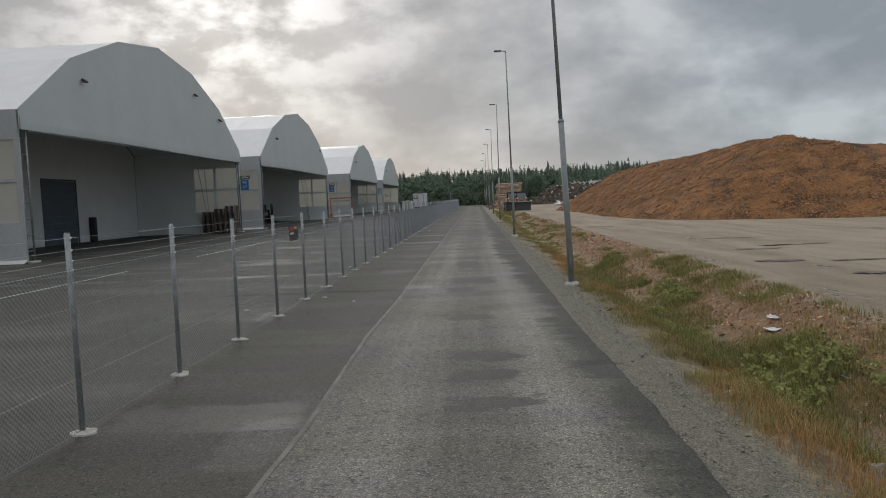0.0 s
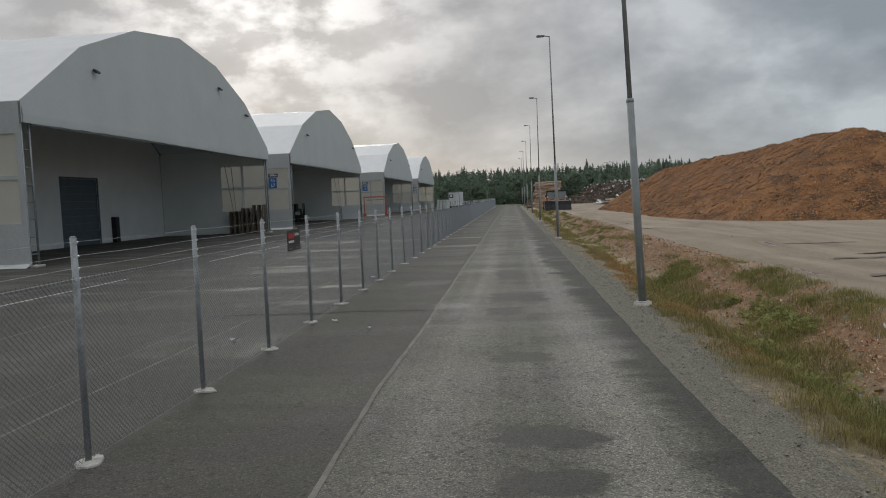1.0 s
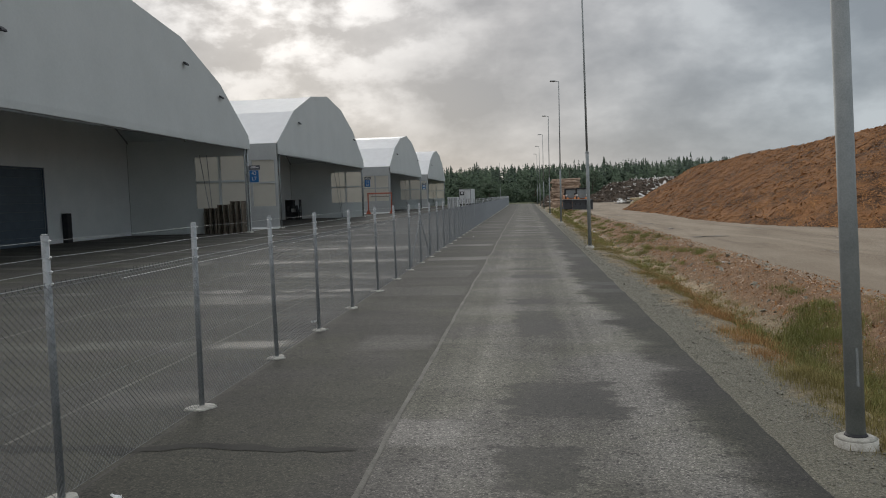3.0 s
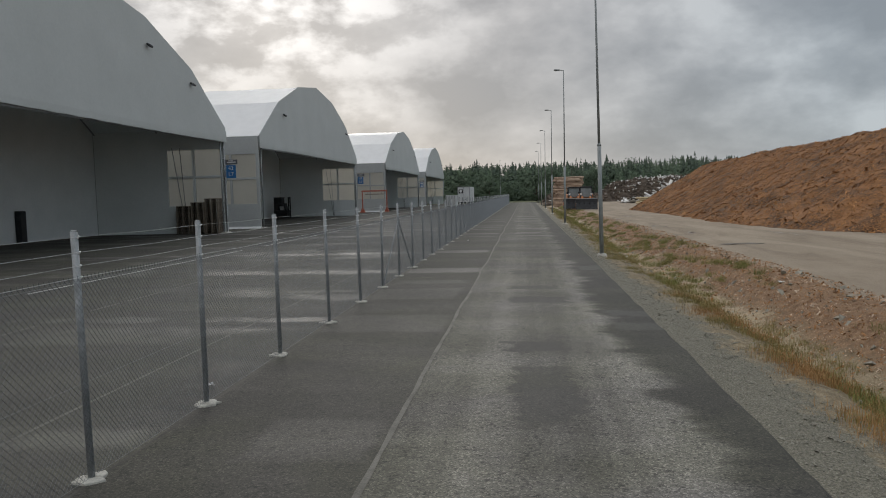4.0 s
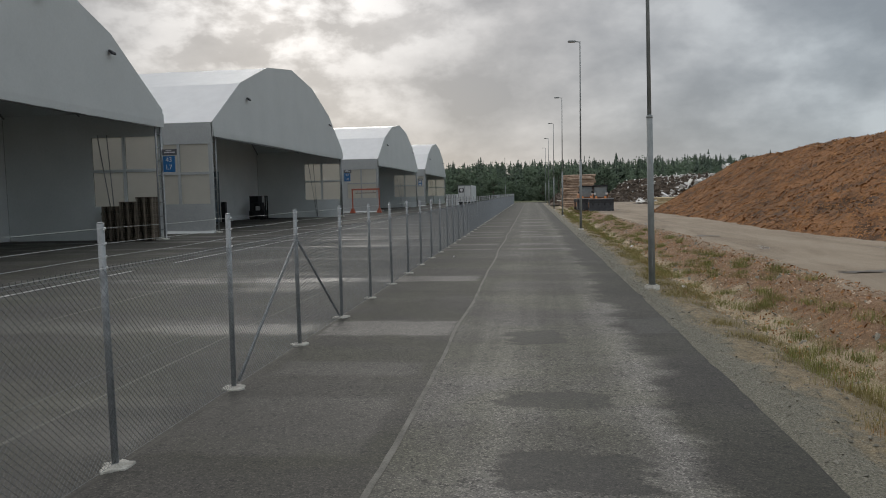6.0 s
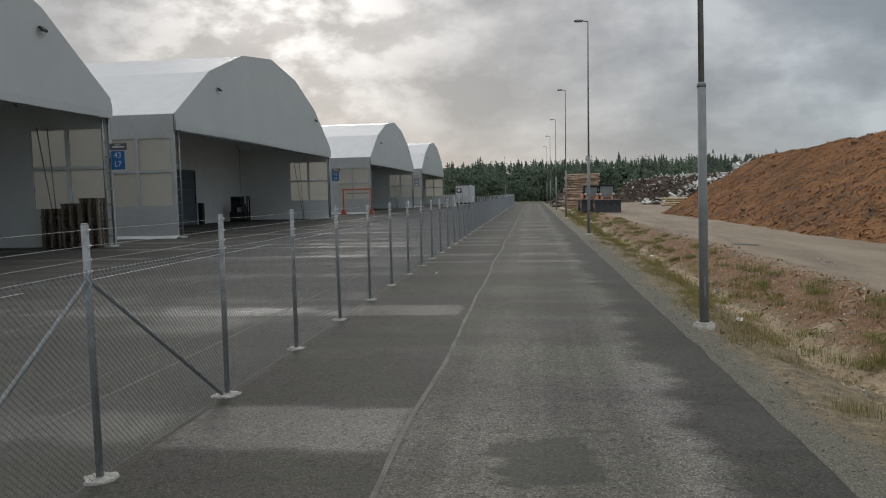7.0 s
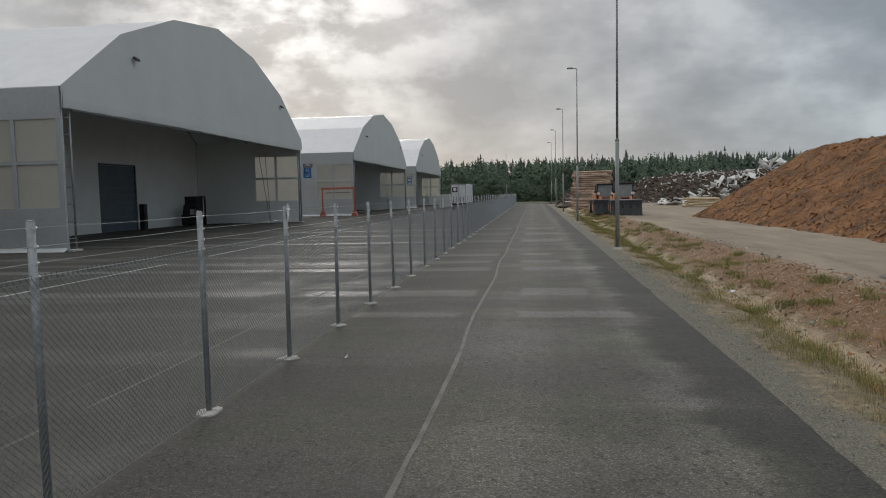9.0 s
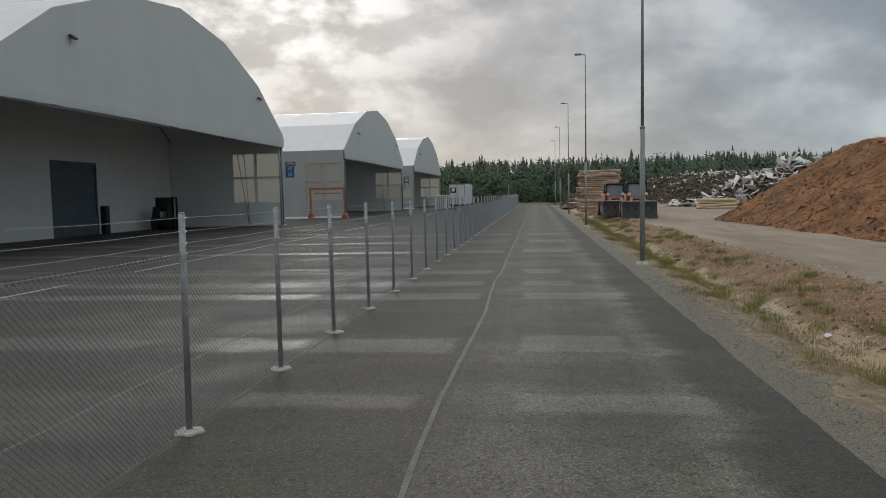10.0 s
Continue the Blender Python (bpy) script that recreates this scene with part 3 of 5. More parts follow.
def side_wall(hall, y, name):
    """Long wall with a two by two group of cream foil windows in its open front bay."""
    t = 0.06
    bm = bmesh.new()
    xs = [(-0.12, -0.42), (-0.42, -2.78), (-2.78, -3.02), (-3.02, -5.2), (-5.2, -DEPTH)]
    zs = [(0.02, 2.35), (2.35, 4.66), (4.66, 4.86), (4.86, 7.05), (7.05, 8.70)]
    for i, (x1, x0) in enumerate(xs):
        for k, (z0, z1) in enumerate(zs):
            if i in (1, 3) and k in (1, 3):
                continue
            box(bm, x0, x1, y - t, y + t, z0, z1)
    bmesh.ops.remove_doubles(bm, verts=list(bm.verts), dist=0.001)
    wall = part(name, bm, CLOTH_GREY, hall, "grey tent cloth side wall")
    s = 1 if y < 20 else -1
    # added inner sheet, not a known part: its pale tone brightens the bay
    bm = bmesh.new()
    for i, (x1, x0) in enumerate(xs):
        for k, (z0, z1) in enumerate(zs):
            if not (i in (1, 3) and k in (1, 3)):
                ya, yb = sorted((y + s * 0.064, y + s * 0.08))
                box(bm, max(x0, -11.7), x1, ya, yb, z0, z1)
    bmesh.ops.remove_doubles(bm, verts=list(bm.verts), dist=0.001)
    part("wall_lining", bm, BAY_FILL_CLOTH, hall, "added pale sheet on the side wall that brightens the bay")
    for x1, x0 in (xs[1], xs[3]):
        for z0, z1 in (zs[1], zs[3]):
            bm = bmesh.new()
            n, v = 6, []
            for i in range(n + 1):
                for k in range(n + 1):
                    u, w_ = i / n, k / n
                    v.append(bm.verts.new((x0 + (x1 - x0) * u, y + 0.02 * math.sin(math.pi * u) * math.sin(math.pi * w_), z0 + (z1 - z0) * w_)))
            for i in range(n):
                for k in range(n):
                    bm.faces.new((v[i * (n + 1) + k], v[(i + 1) * (n + 1) + k], v[(i + 1) * (n + 1) + k + 1], v[i * (n + 1) + k + 1]))
            part("window_panel", bm, PANEL, wall, "cream see-through foil window")
    bm = bmesh.new()
    rod(bm, (-4.6, y + s * 0.35, 7.2), (-3.6, y + s * 0.35, 0.1), 0.032)
    rod(bm, (-3.9, y + s * 0.4, 7.2), (-3.5, y + s * 0.4, 0.1), 0.030)
    part("bracing_rod", bm, GALV, hall)
    bm = bmesh.new()
    v = []
    for i in range(41):
        x = -0.1 - i * (DEPTH - 0.1) / 40
        out = -s * (0.16 + 0.10 * random.random())
        v.append([bm.verts.new((x, y, 0.30)), bm.verts.new((x, y + out * 0.6, 0.10 + 0.05 * random.random())), bm.verts.new((x, y + out * 1.8, 0.02))])
    for a, b in zip(v, v[1:]):
        for i in (0, 1):
            bm.faces.new((a[i], a[i + 1], b[i + 1], b[i]))
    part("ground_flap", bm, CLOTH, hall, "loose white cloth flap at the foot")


def lattice_column(hall, y, s):
    """Ladder-like steel column beside the opening."""
    bm = bmesh.new()
    for dy in (0.12, 0.78):
        rod(bm, (-0.18, y + s * dy, 0.02), (-0.18, y + s * dy, 8.5), 0.06, n=8)
    for i in range(9):
        rod(bm, (-0.18, y + s * 0.12, 0.7 + i * 0.92), (-0.18, y + s * 0.78, 0.7 + i * 0.92), 0.035, n=6)
    part("lattice_column", bm, GALV, hall, "grey steel ladder column")
    bm = bmesh.new()
    box(bm, -0.45, 0.1, y + s * 0.02, y + s * 0.92, 0.0, 0.12)
    part("foot_plate", bevel(bm, 0.02, 1), CONCRETE, hall)


def floodlight(hall, y, z):
    bm = bmesh.new()
    prism(bm, [(0.06, 0.08), (0.26, -0.12), (0.38, -0.09), (0.34, 0.02), (0.12, 0.18)], "y", y - 0.20, y + 0.20)
    bevel(bm, 0.02, 1)
    ob = part("floodlight", bm, BLACK, hall, "small black floodlight on the gable")
    ob.location.z = z
    b2 = bmesh.new()
    rod(b2, (0, y, 0.1), (0.2, y, 0.08), 0.04)
    part("bracket", b2, GALV, ob)


def build_hall():
    hall = thing("storage_hall", "large white arched tent hall with open front", "hall", group="row of tent halls", at=(-25.03, 40.05, 0))
    # roof: faceted cloth with a rib at every bay
    bm = bmesh.new()
    bays = [i * DEPTH / 12 for i in range(13)]
    rows = []
    for i in range(49):
        x = -0.05 - i * (DEPTH - 0.05) / 48
        sag = -0.05 * abs(math.sin(math.pi * i / 4))
        rows.append([bm.verts.new((x, y, z + (sag if 0 < k < 6 else 0))) for k, (y, z) in enumerate(PROFILE)])
    for a, b in zip(rows, rows[1:]):
        for i in range(6):
            bm.faces.new((a[i], a[i + 1], b[i + 1], b[i]))
    bm.normal_update()
    bmesh.ops.solidify(bm, geom=list(bm.faces), thickness=0.05)
    part("roof", bm, CLOTH_ROOF, hall, "white faceted tent cloth roof, toned paler for the open sky")
    # added sheet under the roof that tones down the lit underside
    bm = bmesh.new()
    for (a, za), (b, zb) in zip(PROFILE, PROFILE[1:]):
        bm.faces.new([bm.verts.new(q) for q in ((-0.3, a, za - 0.14), (-11.7, a, za - 0.14), (-11.7, b, zb - 0.14), (-0.3, b, zb - 0.14))])
    bmesh.ops.remove_doubles(bm, verts=list(bm.verts), dist=0.001)
    bm.normal_update()
    bmesh.ops.solidify(bm, geom=list(bm.faces), thickness=0.02)
    part("roof_lining", bm, CEILING_TONE, hall, "added grey sheet that tones the ceiling of the open bay")
    # gable: stretched sheet with a lower hem
    bm = bmesh.new()
    ys = sorted({y for y, z in PROFILE} | {39.4 * i / 36 for i in range(37)})
    lo, mid, hi = [], [], []
    for y in ys:
        bow = 0.10 * math.sin(math.pi * y / 39.4) + 0.003 * math.sin(y * 1.7)
        hz = HEM + 0.10 * math.sin(math.pi * y / 39.4 * 2) * 0.5 + 0.02 * math.sin(y * 2.6)
        lo.append(bm.verts.new((bow, y, hz)))
        mid.append(bm.verts.new((bow * 0.5, y, (hz + at_profile(y)) / 2)))
        hi.append(bm.verts.new((0.0, y, at_profile(y, 0.03))))
    for i in range(len(ys) - 1):
        bm.faces.new((lo[i], lo[i + 1], mid[i + 1], mid[i]))
        bm.faces.new((mid[i], mid[i + 1], hi[i + 1], hi[i]))
    bm.normal_update()
    bmesh.ops.solidify(bm, geom=list(bm.faces), thickness=0.04)
    gable = part("gable", bm, CLOTH, hall, "white cloth gable in a shade-greyed tone")
    bm = bmesh.new()
    band = []
    for y in ys:
        bow = 0.10 * math.sin(math.pi * y / 39.4) + 0.003 * math.sin(y * 1.7)
        hz = HEM + 0.10 * math.sin(math.pi * y / 39.4 * 2) * 0.5 + 0.02 * math.sin(y * 2.6)
        band.append([bm.verts.new((bow + 0.055, y, hz - 0.02)), bm.verts.new((bow + 0.075, y, hz + 0.4)), bm.verts.new((bow + 0.065, y, hz + 0.85))])
    for a, b in zip(band, band[1:]):
        for i in (0, 1):
            bm.faces.new((a[i], b[i], b[i + 1], a[i + 1]))
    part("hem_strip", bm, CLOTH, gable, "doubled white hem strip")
    bm = bmesh.new()
    box(bm, -0.14, -0.02, 0.8, 38.6, HEM - 0.08, HEM + 0.06)
    part("hem_beam", bm, GALV, gable)
    side_wall(hall, 0.0, "side_wall")
    side_wall(hall, 39.4, "side_wall")
    lattice_column(hall, 0.0, 1)
    lattice_column(hall, 39.4, -1)
    # wall that closes the open bay, up to the roof
    bm = bmesh.new()
    up_ = [(y, z - 0.08) for y, z in PROFILE]
    prism(bm, [(21.5, 0.02), (0.05, 0.02), (0.05, 8.6)] + up_[1:6] + [(39.35, 8.6), (39.35, 0.02), (26.9, 0.02), (26.9, 5.75), (21.5, 5.75)], "x", -11.9, -11.75)
    inner = part("inner_wall", bm, LINER, hall, "plain grey inner wall of the open bay")
    bm = bmesh.new()
    for y0, y1 in ((21.35, 21.5), (26.9, 27.05)):
        box(bm, -11.82, -11.70, y0, y1, 0.02, 5.85)
    box(bm, -11.82, -11.70, 21.35, 27.05, 5.75, 5.9)
    door = part("roller_door", bm, DOOR_BLUE, hall, "dark blue sectional roller door")
    for i in range(9):
        bm = bmesh.new()
        box(bm, -11.86, -11.80, 21.5, 26.9, 0.03 + i * 0.635, 0.03 + i * 0.635 + 0.615)
        part("door_section", bm, DOOR_BLUE, door)
    for x in (-0.4, -6.0, -11.6):
        bm = bmesh.new()
        for (a, za), (b, zb) in zip(PROFILE, PROFILE[1:]):
            rod(bm, (x, a, za - 0.25), (x, b, zb - 0.25), 0.07, n=6)
        part("roof_arch", bm, GALV, hall)
    for y, z in ((7.15, 11.35), (33.2, 11.45)):
        floodlight(hall, y, z)
    return hall


hall = build_hall()
hall.scale = (1, 0.99, 1)
for y0, s in ((86.95, 1.02), (150.2, 1.07), (204.6, 1.06)):
    h = copy_thing(hall, pose(-25.03, y0, 0))
    h.scale = (1, s, 1)
floodlight(hall, 26.9, 13.1)

# ---- fence ----
FX = -4.555


def build_fence():
    fence = thing("chain_link_fence", "grey chain-link fence with three top wires and steel posts", "fence", at=(FX, 0, 0))
    # mesh panel between two posts: two families of slanted wires, each clipped to the bay
    v, f = [], []
    pitch, hgt, r = 0.0707, 2.01, 0.0021

    def wire(y0, z0, y1, z1, x):
        i = len(v)
        dy, dz = y1 - y0, z1 - z0
        l = math.hypot(dy, dz)
        ny, nz = -dz / l * r, dy / l * r
        for y, z in ((y0, z0), (y1, z1)):
            v.extend([(x + r, y, z), (x - 0.6 * r, y + ny, z + nz), (x - 0.6 * r, y - ny, z - nz)])
        f.extend([(i, i + 1, i + 4, i + 3), (i + 1, i + 2, i + 5, i + 4), (i + 2, i, i + 3, i + 5)])
    lo = 0.06
    k = -hgt
    while k < 3.0:
        for s, x in ((1, 0.003), (-1, -0.003)):
            a, b = k, k + (hgt - lo)
            y0, y1 = max(a, 0.0), min(b, 3.0)
            if y1 - y0 > 0.02:
                z0, z1 = lo + y0 - a, lo + y1 - a
                if s > 0:
                    wire(y0, z0, y1, z1, x)
                else:
                    wire(3.0 - y0, z0, 3.0 - y1, z1, x)
        k += pitch
    # knuckled selvedge and line wires
    for z in (lo + 0.005, 1.0, hgt - 0.03):
        wire(0.0, z, 3.0, z, 0.008)
    n = int(3.0 / pitch)
    for i in range(n):
        y = i * pitch
        wire(y, hgt - 0.03, y + 0.012, hgt + 0.028, 0.004)
        wire(y + 0.012, hgt + 0.028, y + 0.03, hgt - 0.02, -0.004)
    panel = bpy.data.meshes.new("mesh_panel")
    panel.from_pydata(v, [], f)
    panel.materials.append(MESHWIRE)
    # plain tube post with a flat cap, and a bright tie where each wire crosses it
    bm = bmesh.new()
    rod(bm, (0, 0, -0.05), (0, 0, 2.455), 0.036, n=10)
    rod(bm, (0, 0, 2.455), (0, 0, 2.47), 0.036, 0.026, n=10)
    post = mesh_of("post", bm, GALV)
    bm = bmesh.new()
    rod(bm, (0.034, 0, -0.014), (0.052, 0, 0.004), 0.013, 0.010, n=6)
    tie = mesh_of("wire_tie", bm, TIE)
    # round foot with a ragged rim
    feet = []
    for s in range(4):
        bm = bmesh.new()
        rim = []
        for i in range(16):
            a = 2 * math.pi * i / 16
            q = 0.15 * (1 + 0.42 * fbm(math.cos(a) + s * 3, math.sin(a), 1.4, s))
            rim.append((q * math.cos(a), 1.15 * q * math.sin(a)))
        lo_ = [bm.verts.new((x * 1.06, y * 1.06, -0.01)) for x, y in rim]
        hi_ = [bm.verts.new((x, y, 0.012 + 0.018 * random.random())) for x, y in rim]
        c = bm.verts.new((0, 0, 0.045))
        for i in range(16):
            j = (i + 1) % 16
            bm.faces.new((lo_[i], lo_[j], hi_[j], hi_[i]))
            bm.faces.new((hi_[i], hi_[j], c))
        feet.append(mesh_of("concrete_foot", bm, CONCRETE))

    def place(name, me, y, parent, x=0.0, z=0.0):
        ob = new(name, me)
        ob.parent = parent
        ob.location = (x, y, z)
        return ob
    first, last = -6, 69
    shift = {6: -0.35, 7: -0.34, 8: -0.08}

    def at(i):
        return 11 + 3 * i + shift.get(i, 0.0)
    for i in range(first, last + 1):
        y = at(i)
        p = place("post", post, y, fence)
        p.rotation_euler = (radians(random.uniform(-0.5, 0.5)), radians(random.uniform(-0.6, 0.6)), 0)
        if i < 40:
            for z in (2.02, 2.13, 2.26, 2.41):
                place("wire_tie", tie, 0, p, 0.0, z)
        ft = place("concrete_foot", feet[i % 4], y, fence, random.uniform(-0.02, 0.02))
        ft.rotation_euler.z = random.uniform(0, 6.28)
        if i < last:
            q = place("mesh_panel", panel, y, fence, 0.04)
            q.scale.y = (at(i + 1) - y) / 3.0
            tagged(q, "grey chain-link mesh")
    # three plain wires above the mesh, slightly slack between posts, and the bright wire that carries it
    bm = bmesh.new()
    rod(bm, (0.042, 0, 0), (0.042, 1.5, -0.010), 0.0032, n=4, caps=False)
    rod(bm, (0.042, 1.5, -0.010), (0.042, 3.0, 0), 0.0032, n=4, caps=False)
    wire_mesh = mesh_of("top_wire", bm, TOPWIRE)
    for i in range(first, last):
        for z in (2.02, 2.13, 2.26, 2.41):
            bw = place("top_wire", wire_mesh, at(i), fence, 0.0, z)
            bw.scale.y = (at(i + 1) - at(i)) / 3.0
    # braced posts
    for yb in (-7, 44, 95, 146, 197):
        for s in (-1, 1):
            bm = bmesh.new()
            rod(bm, (0.0, yb + s * 0.03, 1.92), (0.0, yb + s * 2.82, 0.07), 0.024, n=8)
            part("brace", bm, GALV, fence, "slanted steel brace tube")
    return fence


TOPWIRE = pbr("bright_zinc_wire", (0.36, 0.38, 0.38), (0.52, 0.54, 0.54), 8.0, 0.5, 0.3, 0.0)
TIE = pbr("bright_wire_tie", (0.70, 0.72, 0.72), (0.85, 0.86, 0.86), 8.0, 0.3, 0.6, 0.0)
MESHWIRE = pbr("zinc_mesh_wire", (0.11, 0.118, 0.122), (0.21, 0.22, 0.225), 6.0, 0.6, 0.4, 0.0)
build_fence()


def text(parent, body, size, at, rx, rz, material, name="lettering", label=""):
    cu = bpy.data.curves.new(name, "FONT")
    cu.body, cu.size, cu.align_x, cu.align_y, cu.extrude = body, size, "CENTER", "CENTER", 0.002
    tmp = bpy.data.objects.new("tmp", cu)
    scene.collection.objects.link(tmp)
    me = bpy.data.meshes.new_from_object(tmp.evaluated_get(bpy.context.evaluated_depsgraph_get()))
    bpy.data.objects.remove(tmp)
    me.materials.clear()
    me.materials.append(material)
    ob = new(name, me)
    ob.parent = parent
    ob.matrix_basis = pose(*at, rx, 0, rz)
    return tagged(ob, label)


SIGN_BLACK = pbr("black_sign_sheet", (0.016, 0.017, 0.020), (0.028, 0.029, 0.033), 4.0, 0.45, 0.0, 0.02)
SIGN_RED = pbr("red_sign_print", (0.42, 0.025, 0.02), (0.52, 0.04, 0.03), 6.0, 0.5, 0.0, 0.0)
SIGN_GREY = pbr("grey_sign_print", (0.10, 0.10, 0.11), (0.15, 0.15, 0.16), 6.0, 0.5, 0.0, 0.0)
WHITE = pbr("white_print", (0.62, 0.62, 0.62), (0.75, 0.75, 0.74), 5.0, 0.5, 0.0, 0.0)
SIGN_BLUE = pbr("blue_sign_sheet", (0.02, 0.13, 0.34), (0.035, 0.18, 0.43), 4.0, 0.4, 0.0, 0.02)


def fence_sign():
    s = thing("warning_sign", "black security warning sign with red dots on the fence", "sign", at=(FX + 0.07, 18.74, 1.76))
    bm = bmesh.new()
    box(bm, -0.004, 0.004, -0.45, 0.45, 0.0, 0.43)
    part("sign_plate", bevel(bm, 0.002, 1), SIGN_BLACK, s)
    bm = bmesh.new()
    for k in range(3):
        rod(bm, (0.006, -0.33 + 0.135 * k, 0.31), (0.010, -0.33 + 0.135 * k, 0.31), 0.062, n=20)
    part("dot_emblem", bm, SIGN_RED, s, "three red dots")
    bm = bmesh.new()
    for k in range(9):
        box(bm, 0.006, 0.009, -0.385 + 0.042 * k, -0.385 + 0.042 * k + 0.031, 0.165, 0.215)
    part("name_bar", bm, WHITE, s)
    bm = bmesh.new()
    box(bm, 0.006, 0.009, -0.45, 0.45, 0.098, 0.103)
    for y0, y1 in ((-0.40, -0.14), (0.08, 0.40)):
        box(bm, 0.006, 0.009, y0, y1, 0.03, 0.065)
    part("small_print", bm, SIGN_GREY, s)
    text(s, "Skyddar", 0.095, (0.008, 0.20, 0.33), 90, 90, WHITE)


fence_sign()


def gate_sign(at, lines, group="bay signs"):
    """Blue bay sign that stands out from the corner of a hall, facing the camera's way."""
    s = thing("bay_sign", "blue bay sign with white lettering on a hall corner" , "sign", at=at, group=group)
    bm = bmesh.new()
    box(bm, -0.42, 0.42, -0.02, 0.02, -0.58, 0.50)
    part("sign_plate", bevel(bm, 0.01, 1), SIGN_BLUE, s)
    bm = bmesh.new()
    box(bm, -0.45, 0.58, -0.025, 0.015, 0.55, 0.95)
    top = part("top_plate", bevel(bm, 0.01, 1), SIGN_GREY, s, "small grey plate with a pale emblem")
    bm = bmesh.new()
    box(bm, -0.30, 0.45, -0.032, -0.027, 0.70, 0.78)
    box(bm, -0.20, 0.20, -0.032, -0.027, 0.83, 0.88)
    part("small_print", bm, WHITE, top)
    bm = bmesh.new()
    rod(bm, (-0.5, 0.05, -0.5), (-0.5, 0.05, 0.9), 0.03)
    rod(bm, (-0.5, 0.05, 0.2), (-0.9, 0.05, 0.2), 0.03)
    part("bracket", bm, GALV, s)
    if lines:
        for k, body in enumerate(lines):
            text(s, body, 0.46, (0, -0.024, 0.24 - 0.50 * k), 90, 0, WHITE)
    else:
        bm = bmesh.new()
        box(bm, -0.28, 0.28, -0.028, -0.022, 0.05, 0.42)
        box(bm, -0.24, 0.24, -0.028, -0.022, -0.55, -0.2)
        part("print_bars", bm, WHITE, s)


gate_sign((-24.5, 78.6, 5.15), ("43", "L7"))
gate_sign((-24.5, 127.3, 5.25), ("42", "L8"))
gate_sign((-24.5, 192.6, 5.3), ())

# ---- street lamps ----


def build_lamp():
    lamp = thing("street_lamp", "tall grey steel street lamp with a short arm", "street lamp", group="row of street lamps")
    bm = bmesh.new()
    rod(bm, (0, 0, 0.0), (0, 0, 5.06), 0.095, 0.088, n=14)
    rod(bm, (0, 0, 5.06), (0, 0, 5.10), 0.088, 0.064, n=14)
    rod(bm, (0, 0, 5.10), (0, 0, 13.4), 0.060, 0.038, n=12)
    pole = part("pole", bm, POLE, lamp)
    bm = bmesh.new()
    rod(bm, (0, 0, 5.00), (0, 0, 5.08), 0.092, n=14)
    part("collar", bm, POLE, pole)
    bm = bmesh.new()
    box(bm, -0.012, 0.012, -0.105, -0.08, 0.7, 1.1)
    part("service_hatch", bm, POLE, pole)
    bm = bmesh.new()
    rod(bm, (0.02, 0, 13.36), (-0.35, 0, 13.42), 0.035, n=8)
    part("arm", bm, POLE, lamp)
    bm = bmesh.new()
    prism(bm, [(-0.30, 13.47), (-0.34, 13.36), (-0.80, 13.37), (-0.86, 13.42), (-0.80, 13.49)], "y", -0.13, 0.13)
    head = part("lamp_head", bevel(bm, 0.015, 1), POLE, lamp, "flat grey lamp head")
    bm = bmesh.new()
    box(bm, -0.76, -0.40, -0.09, 0.09, 13.355, 13.366)
    part("lens", bm, PANEL, head)
    bm = bmesh.new()
    rod(bm, (0, 0, -0.25), (0, 0, 0.12), 0.215, n=18)
    rod(bm, (0, 0, 0.12), (0, 0, 0.15), 0.205, 0.15, n=18)
    part("concrete_base", bm, CONCRETE, lamp, "round pale concrete base")
    bm = bmesh.new()
    rod(bm, (0, 0, 0.14), (0, 0, 0.175), 0.125, 0.10, n=16)
    part("rubber_seal", bm, BLACK, lamp)
    return lamp


LAMPS = [(3.24, 21.95, -2.0, 1.0), (3.16, 53.35, -0.8, 0.3), (3.21, 85.2, 0.15, 0), (3.22, 116.5, 0.2, 0), (3.24, 148, 0.1, 0), (3.25, 180, 0, 0), (3.25, 212, 0.2, 0)]
lamp = build_lamp()
for i, (x, y, lean, tip) in enumerate(LAMPS):
    m = pose(x, y, -0.26 if i == 1 else -0.14, -tip, lean, 0)
    if i:
        copy_thing(lamp, m)
    else:
        lamp.matrix_basis = m
copy_thing(lamp, pose(-8.2, 262, 0, 0, 0, 90))

# ---- bark pile ----
SPINE = [(23.0, 115, 5.7), (24.3, 105, 6.1), (27.0, 88, 6.5), (29.0, 76, 7.15), (29.5, 70, 7.2), (33, 66, 6.0), (42, 64, 5.6), (58, 68, 5.6)]


def pile_height(x, y):
    best = -9.0
    for (ax, ay, az), (bx, by, bz) in zip(SPINE, SPINE[1:]):
        dx, dy = bx - ax, by - ay
        s = max(0, min(1, ((x - ax) * dx + (y - ay) * dy) / (dx * dx + dy * dy)))
        ex, ey = x - ax - s * dx, y - ay - s * dy
        ey *= 0.74 if ey < 0 else 1.0
        ex *= (0.86 + 0.20 * max(0, min(1, (y - 82) / 26))) if ex < 0 else 1.0
        d = math.hypot(ex, ey)
        best = max(best, az + s * (bz - az) + 0.52 - 0.59 * math.sqrt(d * d + 0.8))
    return best


def pile_z(x, y):
    z = pile_height(x, y)
    if z > -0.6:
        z += 0.22 * fbm(x, y, 0.22, 1.0) + 0.16 * fbm(x, y, 0.8, 4.0) + 0.07 * fbm(x, y, 2.6, 7.0)
        z = z if z > 0.6 else z + (0.6 - z) * 0.18 * max(0, min(1, z + 0.4))
    return z + 0.12


